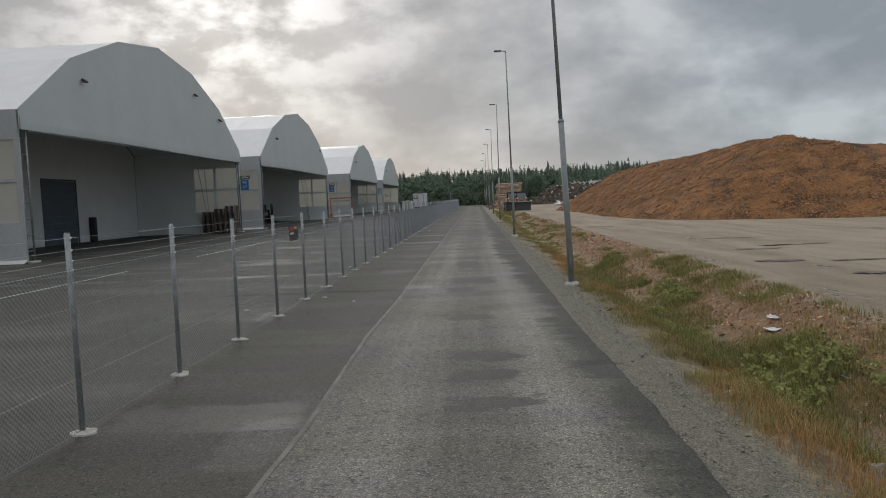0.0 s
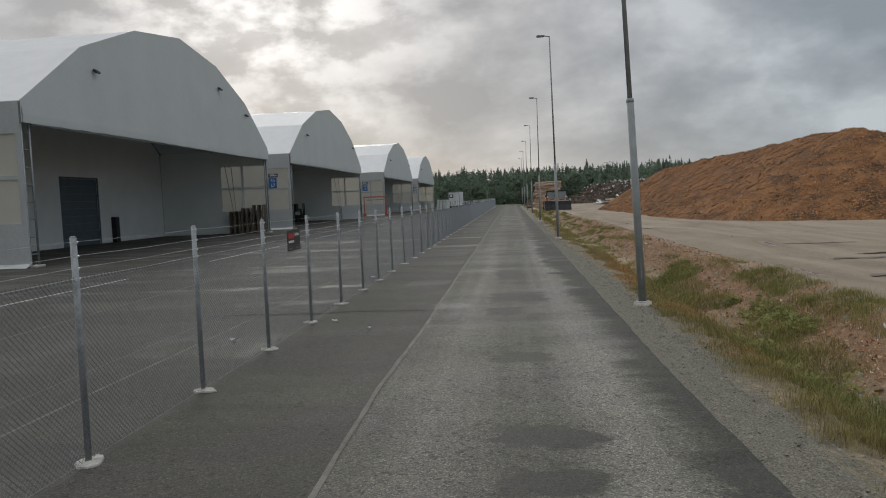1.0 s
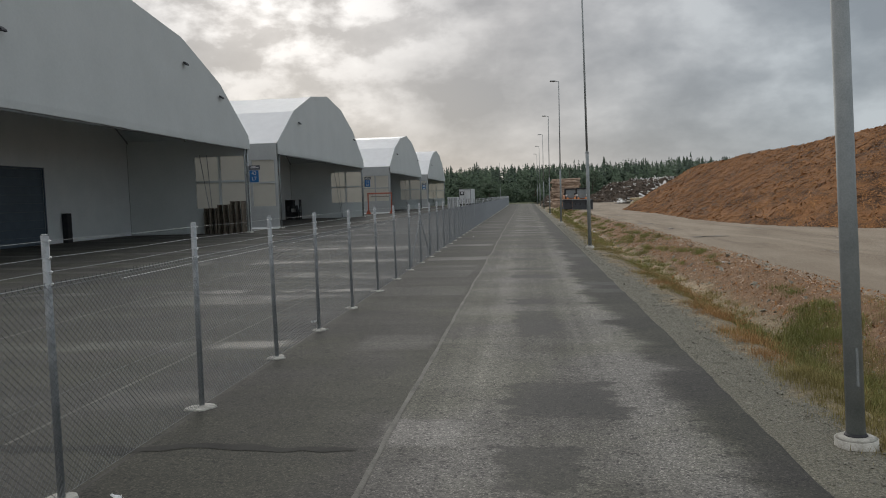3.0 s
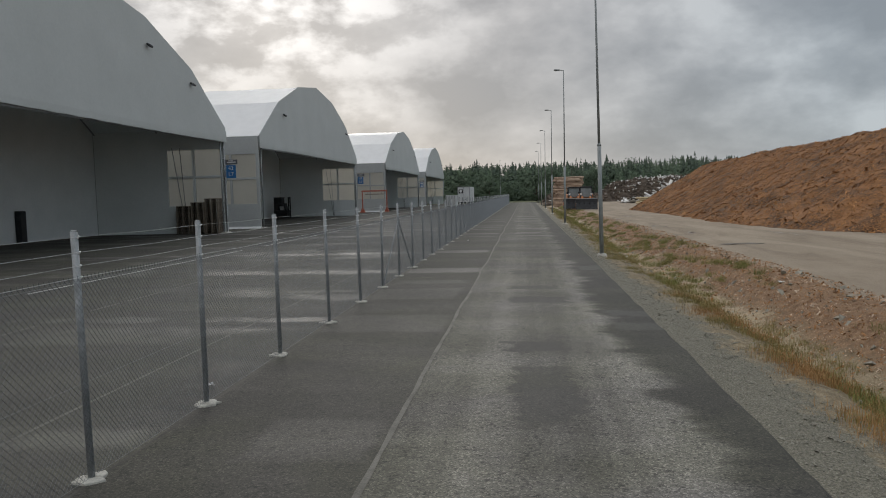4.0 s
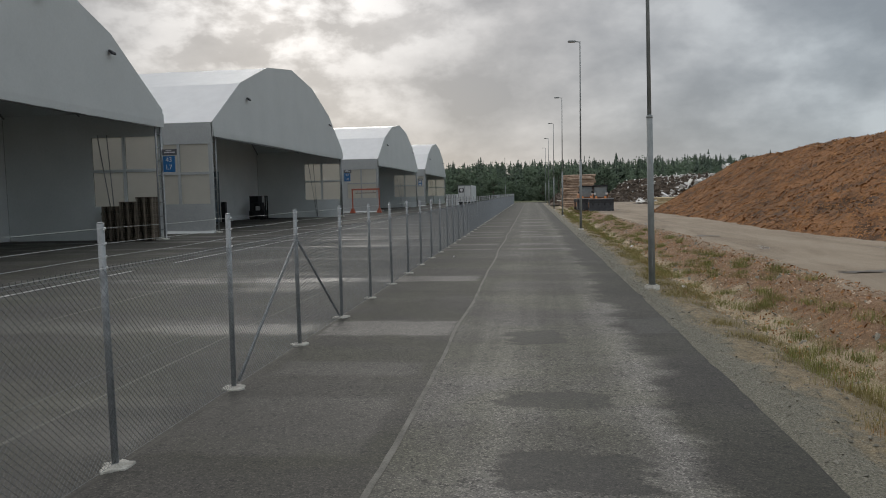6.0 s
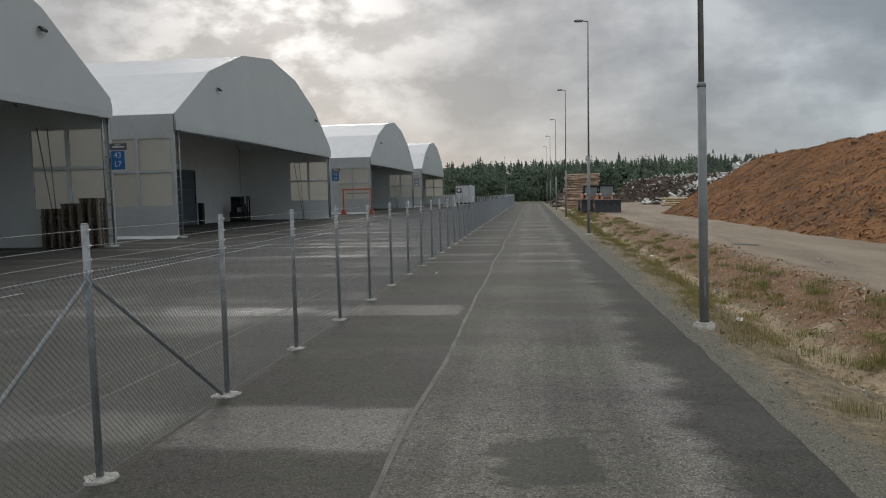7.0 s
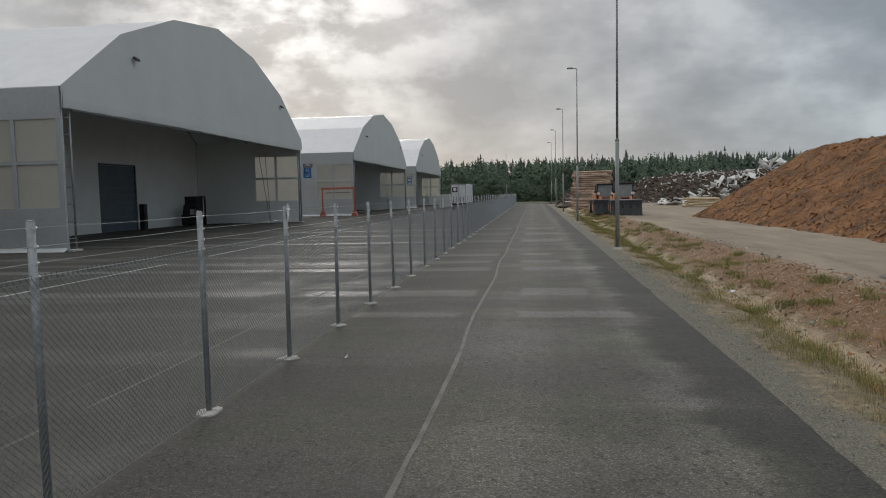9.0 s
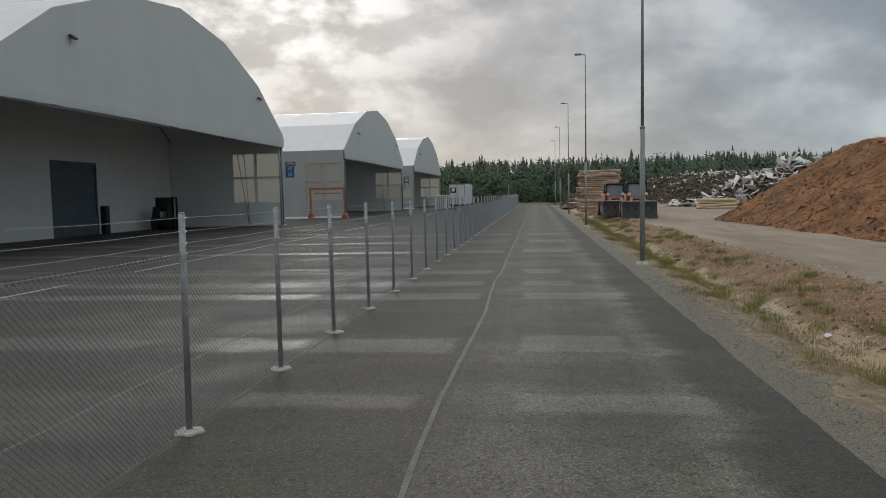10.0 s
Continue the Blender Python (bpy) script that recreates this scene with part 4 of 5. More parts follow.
def build_pile():
    step, v, f, ids = 0.4, [], [], {}
    nx, ny = int(62 / step), int(80 / step)
    for j in range(ny + 1):
        for i in range(nx + 1):
            x, y = 10 + i * step, 48 + j * step
            z = pile_z(x, y)
            if z > -0.5:
                ids[i, j] = len(v)
                v.append((x, y, z))
    for (i, j), k in ids.items():
        q = (ids.get((i + 1, j)), ids.get((i + 1, j + 1)), ids.get((i, j + 1)))
        if None not in q:
            f.append((k, *q))
    raw("bark_mound", v, f, BARKPILE, "huge rust-brown heap of bark and wood chips", "heap", smooth=True)


build_pile()

# ---- woods ----


def spruce(v, f, x, y, z0, h, rnd):
    r0 = h * rnd.uniform(0.19, 0.28)
    i = len(v)
    v += [(x - 0.14, y, z0), (x + 0.14, y, z0), (x, y, z0 + h * 0.97)]
    f.append((i, i + 1, i + 2))
    for b in range(int(60 + h * 7)):
        s = rnd.random() ** 1.25
        z = z0 + h * (0.06 + 0.94 * s)
        r = r0 * (1 - s) ** 0.85 + 0.10
        a = rnd.uniform(0, 6.283)
        l = r * rnd.uniform(0.5, 1.2)
        ca, sa = math.cos(a), math.sin(a)
        wd = 0.26 * l + 0.14
        dr = l * rnd.uniform(0.15, 0.6)
        i = len(v)
        v += [(x, y, z + 0.35), (x + ca * l * 0.6 - sa * wd, y + sa * l * 0.6 + ca * wd, z - dr * 0.6 - 0.2),
              (x + ca * l, y + sa * l, z - dr), (x + ca * l * 0.6 + sa * wd, y + sa * l * 0.6 - ca * wd, z - dr * 0.6 - 0.2)]
        f.append((i, i + 1, i + 2, i + 3))


def leafy(v, f, x, y, z0, h, rnd, width=0.30, leaf=0.30, count=420, base=0.12):
    """A crown of small tilted leaves gathered in clumps round a few limbs."""
    clumps = []
    for _ in range(26):
        s = rnd.random()
        r = h * width * math.sin(math.pi * (0.12 + 0.80 * s)) * rnd.uniform(0.45, 1.0)
        a = rnd.uniform(0, 6.283)
        clumps.append((x + r * math.cos(a), y + r * math.sin(a), z0 + h * (base + (0.95 - base) * s), h * rnd.uniform(0.05, 0.10)))
    for _ in range(count):
        cx, cy, cz, cr = rnd.choice(clumps)
        p = Vector((cx + cr * max(-1.4, min(1.4, rnd.gauss(0, 1))), cy + cr * max(-1.4, min(1.4, rnd.gauss(0, 1))), cz + cr * max(-1.2, min(0.8, rnd.gauss(0, 0.7)))))
        a = Vector((rnd.gauss(0, 1), rnd.gauss(0, 1), rnd.gauss(0, 0.6))).normalized()
        b = a.orthogonal().normalized()
        q = leaf * rnd.uniform(0.6, 1.4)
        i = len(v)
        v += [tuple(p - a * q), tuple(p + b * q * 0.7), tuple(p + a * q), tuple(p - b * q * 0.7)]
        f.append((i, i + 1, i + 2, i + 3))


def build_woods():
    rnd = random.Random(11)
    v, f, lv, lf = [], [], [], []
    # edge of the woods: behind the cross road, bending away to the right
    for k in range(2300):
        x = rnd.uniform(-150, 330)
        depth = rnd.random() ** 1.2 * 60
        y0 = 285 if x < 40 else 285 + (x - 40) * 0.55
        h = rnd.uniform(10.8, 12.6) + min(3.6, depth * 0.09) + (1.8 if rnd.random() < 0.05 else 0)
        if x > 60:
            h += 1.2
        if rnd.random() < 0.55:
            spruce(v, f, x, y0 + depth, -0.3, h, rnd)
        else:
            leafy(lv, lf, x, y0 + depth - 3, -0.3, h * rnd.uniform(0.84, 0.97), rnd, 0.24, 0.36, 260)
    for k in range(420):
        x = rnd.uniform(-120, 260)
        y0 = 280 if x < 40 else 280 + (x - 40) * 0.55
        leafy(lv, lf, x, y0 + rnd.uniform(-4, 4), -0.4, rnd.uniform(4, 10.0), rnd, 0.5, 0.24, 220, 0.0)
    raw("spruce_woods", v, f, NEEDLE, "dark green spruce forest behind the yard", "woods", "stuff")
    raw("woodland_edge", lv, lf, LEAF, "leafy green trees and bushes along the forest edge", "woods", "stuff")


build_woods()


def leafy_tree(x, y, h, seed, width=0.42):
    t = thing("birch_tree", "rounded light green leafy tree at the road end", "tree", at=(x, y, -0.1), group="leafy trees")
    rnd = random.Random(seed)
    bm = bmesh.new()
    rod(bm, (0, 0, 0), (0.1, 0, h * 0.5), 0.22, 0.12, n=8)
    rod(bm, (0.1, 0, h * 0.5), (0, 0.1, h * 0.9), 0.12, 0.03, n=6)
    for k in range(9):
        a, s = rnd.uniform(0, 6.28), rnd.uniform(0.2, 0.75)
        rod(bm, (0.05, 0, h * s), (h * 0.25 * math.cos(a), h * 0.25 * math.sin(a), h * (s + 0.16)), 0.07, 0.02, n=5)
    part("trunk", bm, TRUNK, t)
    v, f = [], []
    leafy(v, f, 0, 0, 0, h, rnd, width, 0.26, 2600, 0.05)
    raw("crown", v, f, LEAF, parent=t)


for k, (x, y, h) in enumerate(((8, 258, 10.5), (15, 266, 11.5), (3.5, 270, 9), (23, 272, 10), (-12, 262, 7), (-22, 268, 8.5))):
    leafy_tree(x, y, h, 40 + k)

# ---- yard: loaders, timber and heaps ----
LOADER_PAINT = pbr("dull_orange_machine_paint", (0.40, 0.13, 0.03), (0.55, 0.20, 0.05), 3.0, 0.5, 0.0, 0.05)
TYRE = pbr("black_tyre_rubber", (0.014, 0.014, 0.014), (0.035, 0.034, 0.032), 6.0, 0.85, 0.0, 0.3)
IRON = pbr("worn_dark_iron", (0.012, 0.013, 0.015), (0.040, 0.042, 0.045), 3.0, 0.55, 0.4, 0.15)
# opaque glass; the reflected sky is painted in as blue-grey
SKY_GLASS = pbr("sky_toned_cab_glass", (0.17, 0.20, 0.21), (0.27, 0.305, 0.315), 2.0, 0.08, 0.0, 0.0)
LOG_BARK = pbr("pine_log_bark", (0.20, 0.13, 0.09), (0.55, 0.42, 0.315), 1.2, 0.85, 0.0, 0.4, 25.0, vary=0.5)
LOG_PALE = pbr("peeled_log_wood", (0.42, 0.33, 0.20), (0.64, 0.54, 0.36), 1.5, 0.75, 0.0, 0.2, 25.0, vary=0.2)
LOG_END = pbr("sawn_log_end", (0.36, 0.24, 0.14), (0.62, 0.46, 0.29), 5.0, 0.8, 0.0, 0.1, 40.0)
SCRAP_DARK = pbr("dark_wood_waste", (0.03, 0.024, 0.02), (0.18, 0.138, 0.102), 1.0, 0.9, 0.0, 0.5, 8.0, vary=0.4)
SCRAP_PALE = pbr("pale_slab_wood", (0.60, 0.59, 0.565), (0.84, 0.835, 0.81), 1.5, 0.75, 0.0, 0.1, 12.0, vary=0.2)
GANTRY_RED = pbr("orange_red_paint", (0.24, 0.055, 0.03), (0.36, 0.09, 0.045), 3.0, 0.5, 0.0, 0.05)
TRAILER = pbr("dirty_white_trailer_sheet", (0.50, 0.51, 0.51), (0.66, 0.67, 0.67), 0.8, 0.5, 0.0, 0.05, 6.0)
PALLET = pbr("grey_brown_pallet_wood", (0.11, 0.09, 0.07), (0.25, 0.205, 0.16), 2.0, 0.85, 0.0, 0.2, 30.0, vary=0.3)


def wheel_loader(x, y, turn, label):
    """Articulated loader with its bucket down, facing -y."""
    L = thing("wheel_loader", label, "wheel loader", at=(x, y, 0.2), turn=turn, group="parked wheel loaders")
    bm = bmesh.new()
    prism(bm, [(0.0, 0.05), (0.95, 0.03), (1.15, 0.26), (1.0, 0.95), (0.72, 1.44), (0.50, 1.50), (0.42, 1.0), (0.06, 0.20)], "x", -1.45, 1.45)
    bucket = part("bucket", bm, IRON, L, "worn black loader bucket")
    for k in range(5):
        bm = bmesh.new()
        box(bm, -1.30 + 0.62 * k - 0.05, -1.30 + 0.62 * k + 0.05, -0.16, 0.10, 0.03, 0.12)
        part("bucket_tooth", bm, GALV, bucket)
    bm = bmesh.new()
    rod(bm, (-1.48, 0.52, 1.50), (1.48, 0.52, 1.50), 0.06, n=8)
    part("bucket_rim", bm, GALV, bucket)
    for k in range(4):
        bm = bmesh.new()
        box(bm, -1.1 + 0.7 * k, -0.95 + 0.7 * k, 0.30, 0.36, 0.42, 1.0)
        part("stiffener", bm, IRON, bucket)
    for s in (-1, 1):
        bm = bmesh.new()
        box(bm, s * 0.72 - 0.13, s * 0.72 + 0.13, 2.55, 2.66, 2.02, 2.26)
        part("headlight", bm, WHITE, L)
    for s in (-1, 1):
        bm = bmesh.new()
        rod(bm, (s * 0.55, 0.95, 0.9), (s * 0.55, 2.6, 1.75), 0.14, n=6)
        part("lift_arm", bm, LOADER_PAINT, L)
    bm = bmesh.new()
    box(bm, -0.75, 0.75, 1.9, 3.3, 0.75, 1.55)
    box(bm, -0.95, 0.95, 3.3, 6.3, 0.85, 2.15)
    part("chassis", bevel(bm, 0.08, 2), LOADER_PAINT, L, "orange loader chassis")
    bm = bmesh.new()
    box(bm, -0.80, 0.80, 2.95, 4.5, 1.65, 3.05)
    bevel(bm, 0.10, 2)
    cab = part("cab", bm, SKY_GLASS, L, "cab with glass painted in the tone of reflected sky")
    bm = bmesh.new()
    box(bm, -0.9, 0.9, 2.8, 4.6, 3.05, 3.2)
    part("cab_roof", bevel(bm, 0.05, 2), IRON, cab)
    for sx in (-0.8, 0.8):
        for sy in (2.97, 4.48):
            bm = bmesh.new()
            rod(bm, (sx, sy, 1.6), (sx, sy, 3.08), 0.06, n=6)
            part("cab_pillar", bm, IRON, cab)
    bm = bmesh.new()
    rod(bm, (0.6, 5.2, 2.1), (0.6, 5.2, 2.9), 0.06)
    part("exhaust_pipe", bm, IRON, L)
    for s in (-1, 1):
        bm = bmesh.new()
        box(bm, s * 1.0 - 0.14, s * 1.0 + 0.14, 2.7, 2.78, 2.2, 2.45)
        part("mirror", bm, BLACK, cab)
    for sx in (-1.12, 1.12):
        for yy in (2.25, 5.2):
            bm = bmesh.new()
            rod(bm, (sx - 0.30, yy, 0.72), (sx + 0.30, yy, 0.72), 0.74, n=20)
            bevel(bm, 0.06, 1)
            wh = part("wheel", bm, TYRE, L)
            bm = bmesh.new()
            rod(bm, (sx - 0.31, yy, 0.72), (sx + 0.31, yy, 0.72), 0.36, n=14)
            part("rim", bm, LOADER_PAINT, wh)


wheel_loader(8.1, 121.8, -3, "orange wheel loader parked with black bucket on the ground")
wheel_loader(7.15, 129.0, 2, "second wheel loader parked behind with lowered bucket")


def log_mesh(name, length, r, material, rnd, n=9):
    """One log along x with a slightly bent, tapered stem."""
    bm = bmesh.new()
    k = 5
    rings = []
    for i in range(k):
        s = i / (k - 1)
        rr = r * (1.08 - 0.16 * s) * rnd.uniform(0.97, 1.03)
        oy, oz = rnd.uniform(-0.02, 0.02), rnd.uniform(-0.015, 0.015)
        rings.append([bm.verts.new((-length / 2 + length * s, oy + rr * math.cos(6.283 * j / n), oz + rr * math.sin(6.283 * j / n))) for j in range(n)])
    for a, b in zip(rings, rings[1:]):
        for j in range(n):
            fc = bm.faces.new((a[j], a[(j + 1) % n], b[(j + 1) % n], b[j]))
            fc.smooth = True
    e = [bm.faces.new(rings[0][::-1]), bm.faces.new(rings[-1])]
    me = mesh_of(name, bm, material)
    me.materials.append(LOG_END)
    for p_ in me.polygons:
        if len(p_.vertices) == n:
            p_.material_index = 1
    return me


def log_stack(x, y, z, length, rows, depth, r, material, label, seed, turn=0.0, taper=0.12):
    rnd = random.Random(seed)
    st = thing("log_stack", label, "log stack", at=(x, y, z), turn=turn, group="stacked timber")
    kinds = [log_mesh("log", length * rnd.uniform(0.82, 1.06), r * rnd.uniform(0.78, 1.3), material, rnd) for _ in range(14)]
    for k in range(rows):
        m = max(1, depth - int(k * taper))
        for j in range(m):
            ob = new("log", rnd.choice(kinds))
            ob.parent = st
            ob.location = (rnd.uniform(-0.38, 0.38) + 0.022 * k, (j - m / 2 + 0.5 + rnd.uniform(-0.25, 0.25)) * 2.02 * r, r + k * r * 1.78 + rnd.uniform(-0.02, 0.02))
            ob.rotation_euler = (rnd.uniform(0, 6.28), radians(rnd.uniform(-2.2, 2.2)), radians(rnd.uniform(-3.5, 3.5)) + (math.pi if rnd.random() < 0.5 else 0))
    return st


log_stack(7.35, 157.5, 0.18, 5.0, 19, 9, 0.155, LOG_BARK, "tall stack of reddish pine logs in the yard", 5)
log_stack(21.5, 152.2, 0.18, 4.3, 4, 5, 0.17, LOG_PALE, "low stack of pale peeled logs", 6, taper=0.5)


def scrap_heap(name, label, line, half, seed, chunks, material, size, kind_mat2=None, share=0.0, slope=1.5, flat_=0.0, broad=1.0):
    """A heap of loose timber waste: an uneven mound under many separate boards and stubs."""
    rnd = random.Random(seed)

    def height(px, py):
        best = 0
        for (ax, ay, az), (bx, by, bz) in zip(line, line[1:]):
            dx, dy = bx - ax, by - ay
            s = max(0, min(1, ((px - ax) * dx + (py - ay) * dy) / (dx * dx + dy * dy)))
            d = math.hypot(px - ax - s * dx, py - ay - s * dy)
            hz = az + s * (bz - az)
            best = max(best, hz * max(0, 1 - (d / half) ** 1.5))
        return best + (0.5 * fbm(px, py, 0.5, seed) if best > 0.3 else 0)
    x0, x1 = min(p[0] for p in line) - half, max(p[0] for p in line) + half
    y0, y1 = min(p[1] for p in line) - half, max(p[1] for p in line) + half
    heap = thing(name, label, "timber heap")
    v, f, n, m = [], [], int((x1 - x0) / 0.8), int((y1 - y0) / 0.8)
    for j in range(m + 1):
        for i in range(n + 1):
            px, py = x0 + i * 0.8, y0 + j * 0.8
            v.append((px, py, height(px, py) + 0.1))
    for j in range(m):
        for i in range(n):
            k = j * (n + 1) + i
            if max(v[q][2] for q in (k, k + 1, k + n + 1, k + n + 2)) > 0.15:
                f.append((k, k + 1, k + n + 2, k + n + 1))
    raw("mound", v, f, SCRAP_DARK, parent=heap)
    sets = {0: ([], []), 1: ([], [])}
    for _ in range(chunks):
        px, py = rnd.uniform(x0, x1), rnd.uniform(y0, y1)
        h = height(px, py)
        if h < 0.25:
            continue
        # pale boards grow commoner with height: bright tops painted in, besides real slabs
        w_ = 1 if rnd.random() < share * min(1.5, 0.12 + slope * (h / 5.6) ** 4 + flat_) else 0
        vv, ff = sets[w_]
        a, b, c = size * rnd.uniform(0.4, 1.6) * (1.25 if w_ and broad > 1 else 1.0), size * rnd.uniform(0.12, 0.3) * (broad if w_ else 1.0), size * rnd.uniform(0.08, 0.18) / (broad if w_ else 1.0)
        rot = Euler((rnd.gauss(0, 0.45), rnd.gauss(0, 0.45), rnd.uniform(0, 6.28))).to_matrix()
        i = len(vv)
        for sz in (-1, 1):
            for sx, sy in ((-1, -1), (1, -1), (1, 1), (-1, 1)):
                q = rot @ Vector((sx * a * 0.5, sy * b * 0.5, sz * c * 0.5))
                vv.append((px + q.x, py + q.y, h + 0.12 + q.z))
        ff.extend([(i + 3, i + 2, i + 1, i), (i + 4, i + 5, i + 6, i + 7), (i, i + 1, i + 5, i + 4), (i + 1, i + 2, i + 6, i + 5), (i + 2, i + 3, i + 7, i + 6), (i + 3, i, i + 4, i + 7)])
    raw("loose_timber", *sets[0], material, kind="stuff", parent=heap)
    if sets[1][0]:
        raw("pale_slab", *sets[1], kind_mat2, "pale weathered slab wood", kind="stuff", parent=heap)


scrap_heap("waste_wood_heap", "long dark heap of waste wood, top highlights made of pale boards", [(18.5, 199, 2.2), (22, 200, 4.6), (27, 201, 5.4), (36, 202, 5.7), (50, 204, 5.7)], 6.5, 3, 5200, SCRAP_DARK, 0.9, SCRAP_PALE, 0.3)
scrap_heap("slab_wood_heap", "heap of pale white slab wood behind the bark", [(23.5, 169, 0.9), (28, 170, 2.9), (36, 171, 6.0), (44, 171, 6.2)], 6.0, 4, 1300, SCRAP_DARK, 1.9, SCRAP_PALE, 0.5, 0.6, 0.5, 2.6)
scrap_heap("roadside_wood_heap", "low dark heap of waste wood by the road end", [(5.6, 182, 1.6), (6.5, 200, 2.2), (7.5, 216, 1.5)], 2.1, 8, 900, SCRAP_DARK, 0.9, SCRAP_PALE, 0.2)


# ---- yard of the halls ----


def trailer():
    t = thing("box_trailer", "white box trailer with a dark emblem, parked by the halls", "trailer", at=(-12.9, 172, 0))
    bm = bmesh.new()
    box(bm, -1.25, 1.25, 0, 13.2, 1.15, 4.3)
    part("box_body", bevel(bm, 0.04, 1), TRAILER, t, "dirty white box body")
    bm = bmesh.new()
    for x0, x1, z0, z1 in ((-1.27, -1.16, 1.15, 4.3), (1.16, 1.27, 1.15, 4.3), (-0.03, 0.03, 1.3, 4.2)):
        box(bm, x0, x1, -0.05, -0.008, z0, z1)
    box(bm, -1.27, 1.27, -0.05, -0.008, 4.2, 4.32)
    part("rear_frame", bm, GALV, t)
    bm = bmesh.new()
    box(bm, -1.05, -0.15, -0.045, -0.012, 2.95, 3.75)
    emb = part("emblem", bm, SIGN_BLACK, t, "dark square emblem")
    bm = bmesh.new()
    rod(bm, (-0.6, -0.055, 3.4), (-0.6, -0.047, 3.4), 0.28, n=20)
    part("emblem_ring", bm, WHITE, emb)
    for x in (-0.85, -0.3, 0.3, 0.85):
        bm = bmesh.new()
        rod(bm, (x, -0.06, 1.25), (x, -0.06, 2.2), 0.04, n=6)
        part("lock_rod", bm, BLACK, t)
    bm = bmesh.new()
    box(bm, -1.2, 1.2, 0.1, 13.0, 0.85, 1.14)
    box(bm, -1.2, 1.2, -0.06, 0.1, 0.5, 0.62)
    part("under_frame", bm, IRON, t)
    for yy in (2.0, 3.3, 4.6):
        for sx in (-1.0, 1.0):
            bm = bmesh.new()
            rod(bm, (sx - 0.17, yy, 0.5), (sx + 0.17, yy, 0.5), 0.5, n=16)
            part("wheel", bm, TYRE, t)
    c = thing("site_container", "small white container beyond the trailer", "container", at=(-17.2, 188, 0))
    bm = bmesh.new()
    box(bm, -1.2, 1.2, 0, 5.5, 0.1, 2.6)
    part("container_body", bevel(bm, 0.04, 1), TRAILER, c)
    for k in range(6):
        bm = bmesh.new()
        box(bm, -1.05 + 0.37 * k, -0.93 + 0.37 * k, -0.03, 0.02, 0.2, 2.5)
        part("door_rib", bm, GALV, c)


trailer()


def gantry(x0, x1, y):
    g_ = thing("gantry_frame", "orange-red steel gantry frame on two feet", "gantry", at=((x0 + x1) / 2, y, 0))
    h = (x1 - x0) / 2
    for s in (-1, 1):
        bm = bmesh.new()
        box(bm, s * h - 0.09, s * h + 0.09, -0.09, 0.09, 0.35, 3.85)
        leg = part("leg", bevel(bm, 0.015, 1), GANTRY_RED, g_)
        bm = bmesh.new()
        prism(bm, [(-0.45, 0.0), (0.45, 0.0), (0.30, 0.30), (0.12, 0.75), (-0.12, 0.75), (-0.30, 0.30)], "y", -0.35, 0.35)
        ft = part("foot", bm, GANTRY_RED, leg)
        ft.location.x = s * h
    bm = bmesh.new()
    box(bm, -h - 0.12, h + 0.12, -0.10, 0.10, 3.62, 3.88)
    part("beam", bevel(bm, 0.015, 1), GANTRY_RED, g_)
    bm = bmesh.new()
    box(bm, -h + 0.5, h - 0.5, -0.06, 0.06, 3.10, 3.25)
    part("hanging_bar", bm, PALLET, g_)
    for s in (-1, 1):
        bm = bmesh.new()
        rod(bm, (s * (h - 0.9), 0, 3.25), (s * (h - 0.9), 0, 3.62), 0.03, n=6)
        part("hanger", bm, GALV, g_)


gantry(-28.75, -24.4, 147.2)


def pallet_stack(x, y, count, seed, label):
    """Loading pallets on top of one another; each pallet is a part with its boards and blocks under it."""
    rnd = random.Random(seed)
    st = thing("pallet_stack", label, "pallets", at=(x, y, 0), group="stacked pallets")
    bm = bmesh.new()
    for k in range(5):
        box(bm, -0.6, 0.6, -0.4 + 0.165 * k, -0.4 + 0.165 * k + 0.13, 0.122, 0.144)
    deck = mesh_of("pallet", bm, PALLET)
    bm = bmesh.new()
    for bx in (-0.53, 0, 0.53):
        for by in (-0.34, 0, 0.34):
            box(bm, bx - 0.07, bx + 0.07, by - 0.05, by + 0.05, 0.022, 0.122)
        box(bm, bx - 0.07, bx + 0.07, -0.4, 0.4, 0.0, 0.022)
    under = mesh_of("pallet_base", bm, PALLET)
    for k in range(count):
        p_ = new("pallet", deck)
        p_.parent = st
        p_.location = (rnd.uniform(-0.03, 0.03), rnd.uniform(-0.03, 0.03), 0.02 + 0.146 * k)
        q = new("pallet_base", under)
        q.parent = p_


pallet_stack(-26.0, 78.2, 20, 1, "tall stack of worn wooden pallets in the open hall")
pallet_stack(-27.25, 78.3, 18, 2, "stack of grey-brown wooden pallets in the open hall")
pallet_stack(-28.6, 78.4, 16, 3, "lower stack of wooden pallets beside the hall wall")


def cabinet(x, y, h=2.35, w_=0.62):
    c = thing("switch_cabinet", "dark upright switch cabinet against the hall wall", "cabinet", at=(x, y, 0), group="switch cabinets")
    bm = bmesh.new()
    box(bm, 0, 0.45, -w_ / 2, w_ / 2, 0, h)
    part("housing", bevel(bm, 0.02, 1), IRON, c)
    bm = bmesh.new()
    box(bm, 0.455, 0.475, -w_ / 2 + 0.05, w_ / 2 - 0.05, 0.2, h - 0.1)
    part("cabinet_door", bm, BLACK, c)


for y0 in (40.05 + 28.9, 86.95 + 28.2, 150.2 + 30, 204.6 + 30):
    cabinet(-36.75, y0)


